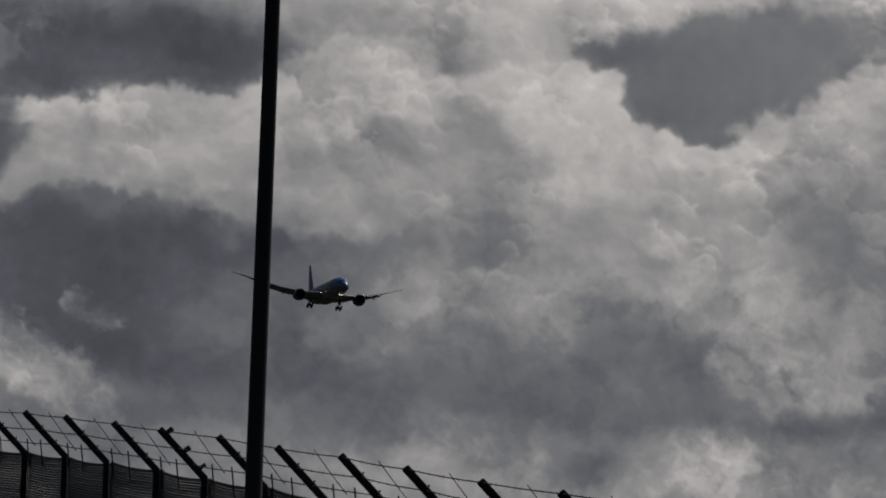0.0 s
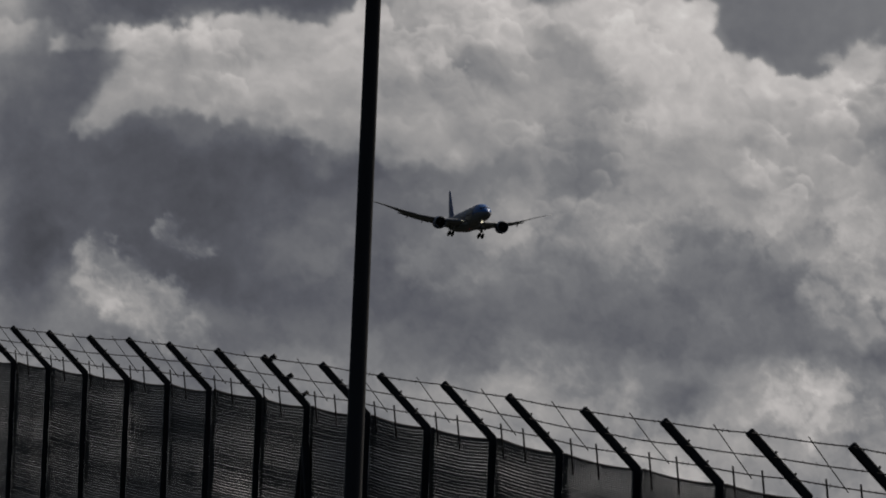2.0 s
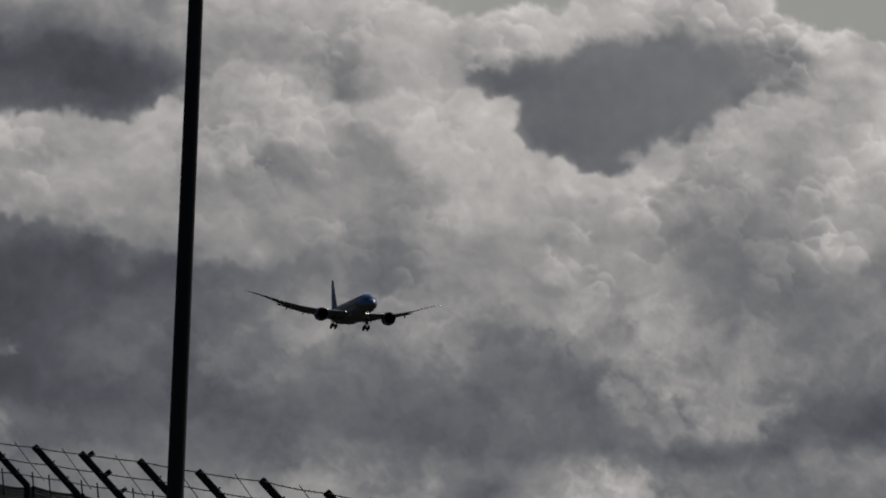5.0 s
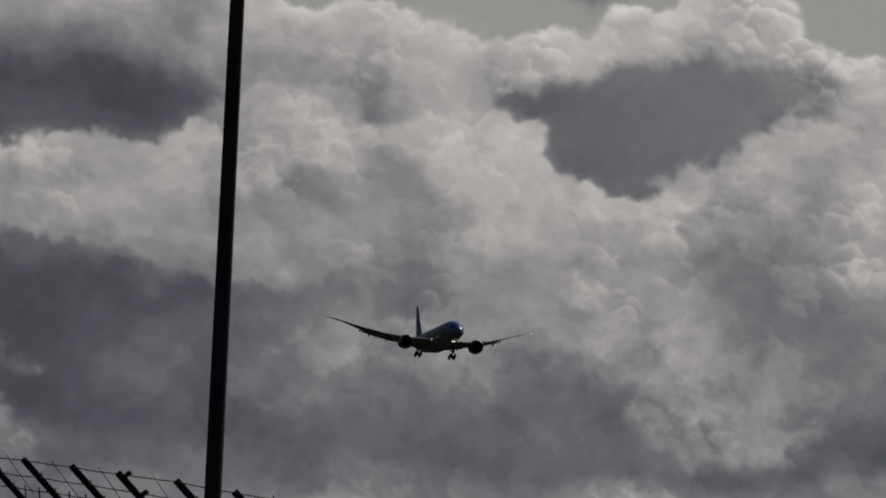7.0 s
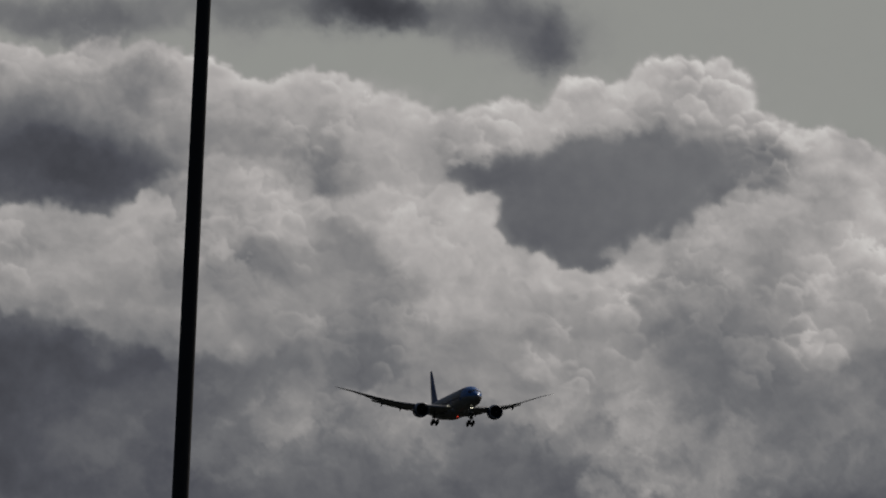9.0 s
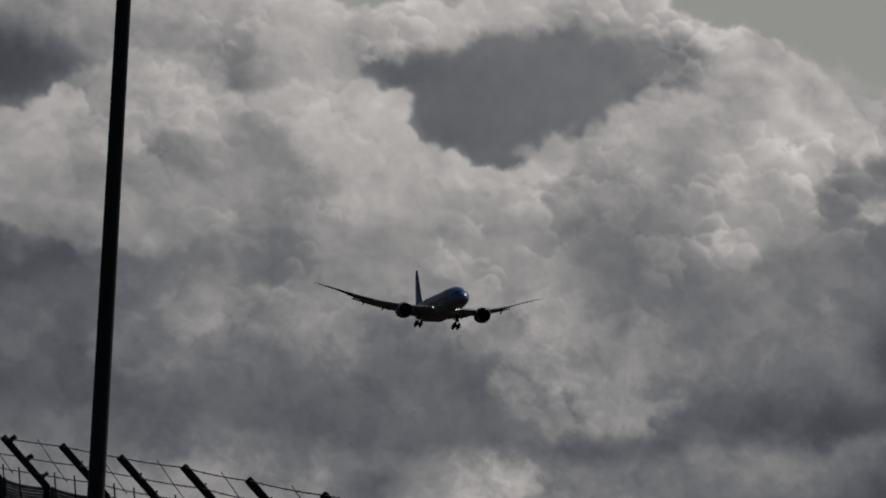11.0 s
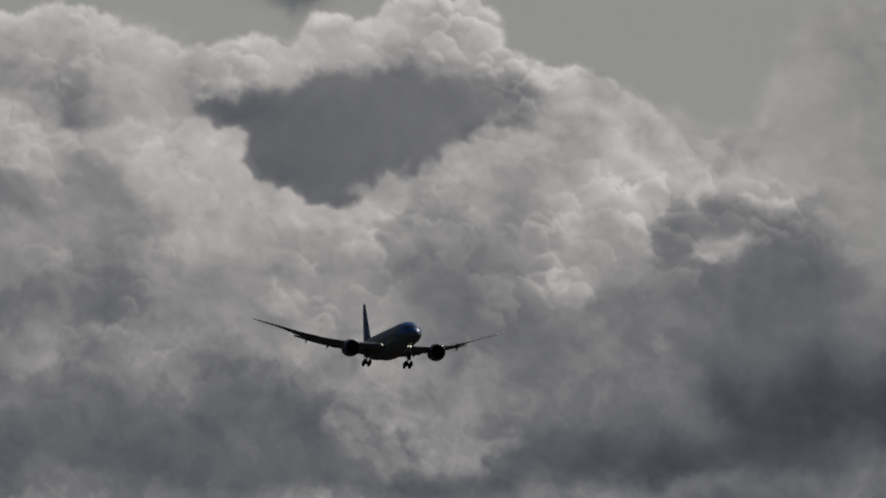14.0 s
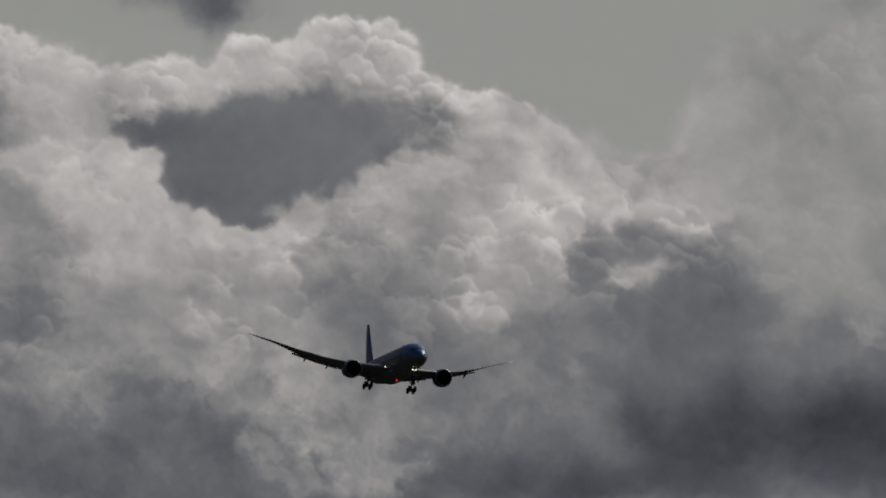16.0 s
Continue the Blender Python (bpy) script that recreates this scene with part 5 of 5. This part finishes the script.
def engine(plane, side):
    bm = bmesh.new()
    prof = [(1.62, -1.05), (1.58, -0.6), (1.56, -0.2), (1.60, 0.12), (1.68, 0.28), (1.76, 0.30), (1.82, 0.22)]
    lathe(bm, prof)
    at = pose(side * 10.1, 0.3, -2.3, -1.5, 0, side * 1.2)
    lip = part("inlet_lip", bm, LIP, None, "bare metal inlet lip")
    bm = bmesh.new()
    lathe(bm, [(1.82, 0.22), (1.92, -0.3), (1.98, -1.0), (1.97, -1.9), (1.86, -3.0), (1.66, -4.2), (1.60, -4.25), (1.60, -3.0), (1.62, -1.05)])
    nac = part("engine", bm, NACELLE, plane, "dark blue engine nacelle under the wing")
    nac.matrix_basis = at
    lip.parent = nac
    bm = bmesh.new()
    for k in range(18):
        a = k * math.tau / 18
        ring = []
        for r in (0.34, 0.8, 1.2, 1.57):
            tw = 0.35 + 0.5 * r / 1.57
            d, wv = 0.13 + 0.14 * r, Vector((math.cos(a), 0, math.sin(a)))
            tan = Vector((-math.sin(a), 0, math.cos(a)))
            for s in (-1, 1):
                ring.append(bm.verts.new(wv * r + tan * (s * d * math.sin(tw + 0.5)) + Vector((0, -0.75 + s * d * math.cos(tw) * 0.8, 0))))
        for i in range(3):
            bm.faces.new((ring[2 * i], ring[2 * i + 1], ring[2 * i + 3], ring[2 * i + 2]))
    part("fan", bm, FAN, nac, "dark fan blades")
    bm = bmesh.new()
    lathe(bm, [(1.6, -1.02), (0.02, -1.04)])
    part("fan_case", bm, FAN, nac)
    bm = bmesh.new()
    lathe(bm, [(0.005, -0.12), (0.12, -0.2), (0.25, -0.45), (0.36, -0.85)], 24)
    part("spinner", bm, HOT, nac)
    bm = bmesh.new()
    lathe(bm, [(1.2, -3.0), (1.12, -4.6), (0.95, -5.5), (0.86, -5.52), (0.55, -5.2), (0.42, -5.9), (0.02, -6.9)])
    part("core_nozzle", bm, HOT, nac)
    # pylon
    bm = bmesh.new()
    loft(bm, [[(0.22 * w * math.cos(k * math.tau / 16), y0 + (y1 - y0) * (0.5 + 0.5 * math.sin(k * math.tau / 16)), z) for k in range(16)]
              for z, y0, y1, w in ((1.5, -7.0, -0.9, 1.0), (1.9, -7.4, -1.5, 1.05), (2.15, -7.6, -2.6, 0.9))])
    part("pylon", bm, WING, nac)


def tail(plane):
    bm = bmesh.new()
    rows = [(2.3, 44.0, 7.9, 0.62), (4.0, 45.5, 6.8, 0.54), (8.0, 48.6, 4.6, 0.38), (10.8, 50.6, 3.1, 0.28), (11.8, 51.4, 2.3, 0.2), (12.05, 52.0, 1.6, 0.1)]
    loft(bm, [[(u, NOSE - le - b, z) for b, u in foil(c, th * 0.5, n=12)] for z, le, c, th in rows])
    fin = part("fin", bm, BLUE, plane, "tall blue tail fin")
    bm = bmesh.new()
    rows = [(3.2, 44.8, 7.35, 0.58), (8.0, 48.6, 4.6, 0.38), (11.0, 50.75, 3.0, 0.27)]
    loft(bm, [[(u * 0.9, NOSE - le - c * 0.70 - b * 0.32, z) for b, u in foil(c, th * 0.42, n=8)] for z, le, c, th in rows])
    part("rudder", bm, TIP, fin, "pale rudder")
    for side in (1, -1):
        bm = bmesh.new()
        rows = [(0.9, 45.6, 6.6, 1.35, 0.62), (4.0, 47.7, 5.0, 1.75, 0.46), (8.0, 50.4, 3.1, 2.25, 0.28), (9.9, 51.9, 1.9, 2.5, 0.14)]
        loft(bm, [[(side * x, NOSE - le - b, z + u) for b, u in foil(c, th * 0.6, n=9)] for x, le, c, z, th in rows])
        part("tailplane", bm, WING, plane, "grey tailplane")


def wheel_mesh(r, w):
    bm = bmesh.new()
    prof = [(r * 0.45, -w / 2), (r * 0.82, -w / 2), (r * 0.96, -w * 0.40), (r, -w * 0.2), (r, w * 0.2), (r * 0.96, w * 0.40), (r * 0.82, w / 2), (r * 0.45, w / 2)]
    n = 28
    rows = [[bm.verts.new((y, rr * math.cos(k * math.tau / n), rr * math.sin(k * math.tau / n))) for k in range(n)] for rr, y in prof]
    for r0, r1 in zip(rows, rows[1:]):
        for k in range(n):
            bm.faces.new((r0[k], r0[(k + 1) % n], r1[(k + 1) % n], r1[k]))
    bmesh.ops.recalc_face_normals(bm, faces=bm.faces)
    return bm


def hub_mesh(r, w):
    bm = bmesh.new()
    tube(bm, (-w * 0.42, 0, 0), (w * 0.42, 0, 0), r * 0.47, sides=18)
    tube(bm, (-w * 0.55, 0, 0), (w * 0.55, 0, 0), r * 0.16, sides=12)
    return bm


def landing_gear(plane):
    tyre = hub = None
    for side in (1, -1):
        x, y = side * 4.9, NOSE - 27.4
        bm = bmesh.new()
        tube(bm, (x, y, -1.6), (x, y, -3.6), 0.24, sides=16)
        tube(bm, (x, y, -3.5), (x, y, -4.7), 0.16, sides=16)
        tube(bm, (x - side * 2.0, y + 0.2, -2.0), (x, y, -3.3), 0.10)
        tube(bm, (x, y + 2.2, -1.9), (x, y, -3.4), 0.10)
        tube(bm, (x, y - 0.22, -3.3), (x, y - 0.55, -4.1), 0.06)
        tube(bm, (x, y - 0.55, -4.1), (x, y - 0.18, -4.85), 0.06)
        gear = part("main_gear", bm, GEAR, plane, "lowered main landing gear")
        bm = bmesh.new()
        tilt = 0.16
        tube(bm, (x, y + 0.85, -4.72 + tilt), (x, y - 0.85, -4.72 - tilt), 0.14, sides=12)
        for s in (1, -1):
            tube(bm, (x - 0.75, y + s * 0.75, -4.72 + s * tilt), (x + 0.75, y + s * 0.75, -4.72 + s * tilt), 0.09)
        part("bogie_beam", bm, GEAR, gear)
        for s in (1, -1):
            for o in (1, -1):
                m = pose(x + o * 0.62, y + s * 0.75, -4.72 + s * tilt)
                if tyre is None:
                    tyre = part("tyre", wheel_mesh(0.68, 0.52), TYRE, gear, "black tyre")
                    hub = part("wheel_rim", hub_mesh(0.68, 0.52), GEAR, gear)
                    tyre.matrix_basis = hub.matrix_basis = m
                else:
                    again(tyre, gear, m)
                    again(hub, gear, m)
        bm = bmesh.new()
        box(bm, (0.06, 1.9, 1.7), Matrix.Translation((x + side * 0.42, y, -2.75)) @ pose(0, 0, 0, 0, side * -8), 0.02)
        part("gear_door", bm, WING, gear)
    bm = bmesh.new()
    y = NOSE - 5.6
    tube(bm, (0, y, -2.3), (0, y, -3.7), 0.16, sides=14)
    tube(bm, (0, y, -3.6), (0, y, -4.75), 0.11, sides=14)
    tube(bm, (0, y - 1.3, -2.6), (0, y, -3.6), 0.08)
    tube(bm, (-0.42, y, -4.78), (0.42, y, -4.78), 0.08)
    box(bm, (0.9, 0.16, 0.14), Matrix.Translation((0, y + 0.12, -3.15)), 0.03)
    gear = part("nose_gear", bm, GEAR, plane, "lowered twin-wheel nose gear")
    nt, nh = part("tyre", wheel_mesh(0.51, 0.36), TYRE, gear, "black tyre"), part("wheel_rim", hub_mesh(0.51, 0.36), GEAR, gear)
    for o in (1, -1):
        m = pose(o * 0.34, y, -4.78)
        if o > 0:
            nt.matrix_basis = nh.matrix_basis = m
        else:
            again(nt, gear, m)
            again(nh, gear, m)
    for o in (1, -1):
        bm = bmesh.new()
        bmesh.ops.create_uvsphere(bm, u_segments=14, v_segments=8, radius=0.13, matrix=Matrix.Translation((o * 0.3, y + 0.22, -3.12)) @ Matrix.Diagonal((1, 0.6, 1, 1)))
        part("landing_light", bm, LAMP_WHITE, gear, "lit nose-gear landing light")
        bm = bmesh.new()
        box(bm, (0.05, 2.0, 0.95), Matrix.Translation((o * 0.55, y - 0.6, -3.0)) @ pose(0, 0, 0, 0, o * 6), 0.02)
        part("gear_door", bm, WING, gear)


def airliner():
    plane = tagged(new("airliner"), "wide-body twin-engine jet airliner, blue above, gear and flaps down for landing", "airplane")
    beacon = fuselage(plane)
    for side in (1, -1):
        wing(plane, side)
        engine(plane, side)
    tail(plane)
    landing_gear(plane)
    return plane, beacon


plane, beacon = airliner()

# ---- what moves: the airliner on its approach, the clouds on the wind ----
# seconds, azimuth, elevation (degrees), bank (degrees) of the point between the engines
FLIGHT = [
    (0, -0.260, 3.279, 2.7), (0.5, -0.192, 3.281, 2.3), (1, -0.142, 3.283, 2.4), (1.5, -0.071, 3.289, 2.0),
    (2, -0.008, 3.291, 1.4), (2.5, 0.068, 3.308, 0.4), (3, 0.141, 3.313, -0.3), (3.5, 0.218, 3.319, -0.3),
    (4, 0.281, 3.336, 0.1), (6.5, 0.660, 3.315, 1.5), (7, 0.737, 3.315, 1.1), (7.5, 0.834, 3.319, 1.0),
    (8, 0.930, 3.344, 0.2), (8.5, 0.995, 3.340, -0.7), (9, 1.086, 3.360, -1.6), (9.5, 1.168, 3.376, -1.7),
    (10, 1.285, 3.363, -1.4), (12.5, 1.776, 3.360, 1.4), (13, 1.884, 3.371, 1.0), (13.5, 2.021, 3.370, -0.2),
    (14, 2.153, 3.378, -0.7), (14.5, 2.273, 3.389, -0.3), (15, 2.409, 3.388, 0.2), (15.5, 2.536, 3.386, 0.9),
    (16, 2.663, 3.400, 1.5),
]


def motions():
    rows = []
    for t, az, el, bank in FLIGHT:
        far = 2889.0 - 61.69 * t
        turn = pose(0, 0, 0, 3.6, -bank, 180 + 13.2 - az)
        rows.append((t, Matrix.Translation(toward(az, el, far)) @ turn @ pose(0, 0, 2.3)))
    walk(plane, rows)
    at, turns = pose(0, NOSE - 21.0, -3.78), [(0.0, 180)]
    for flash in (0.5, 7.5, 9.0, 14.5, 16.0):
        turns += [(flash + k / 12, 60 * k) for k in range(-3, 4) if flash + k / 12 <= 16.0]
    walk(beacon, [(t, at @ pose(0, 0, 0, 0, 0, a)) for t, a in turns])
    walk(clouds, [(k * 0.5, Matrix.Translation(EYE) @ pose(0, 0, 0, -0.00413 * k * 0.5, 0, 0.03625 * k * 0.5)) for k in range(33)])


motions()
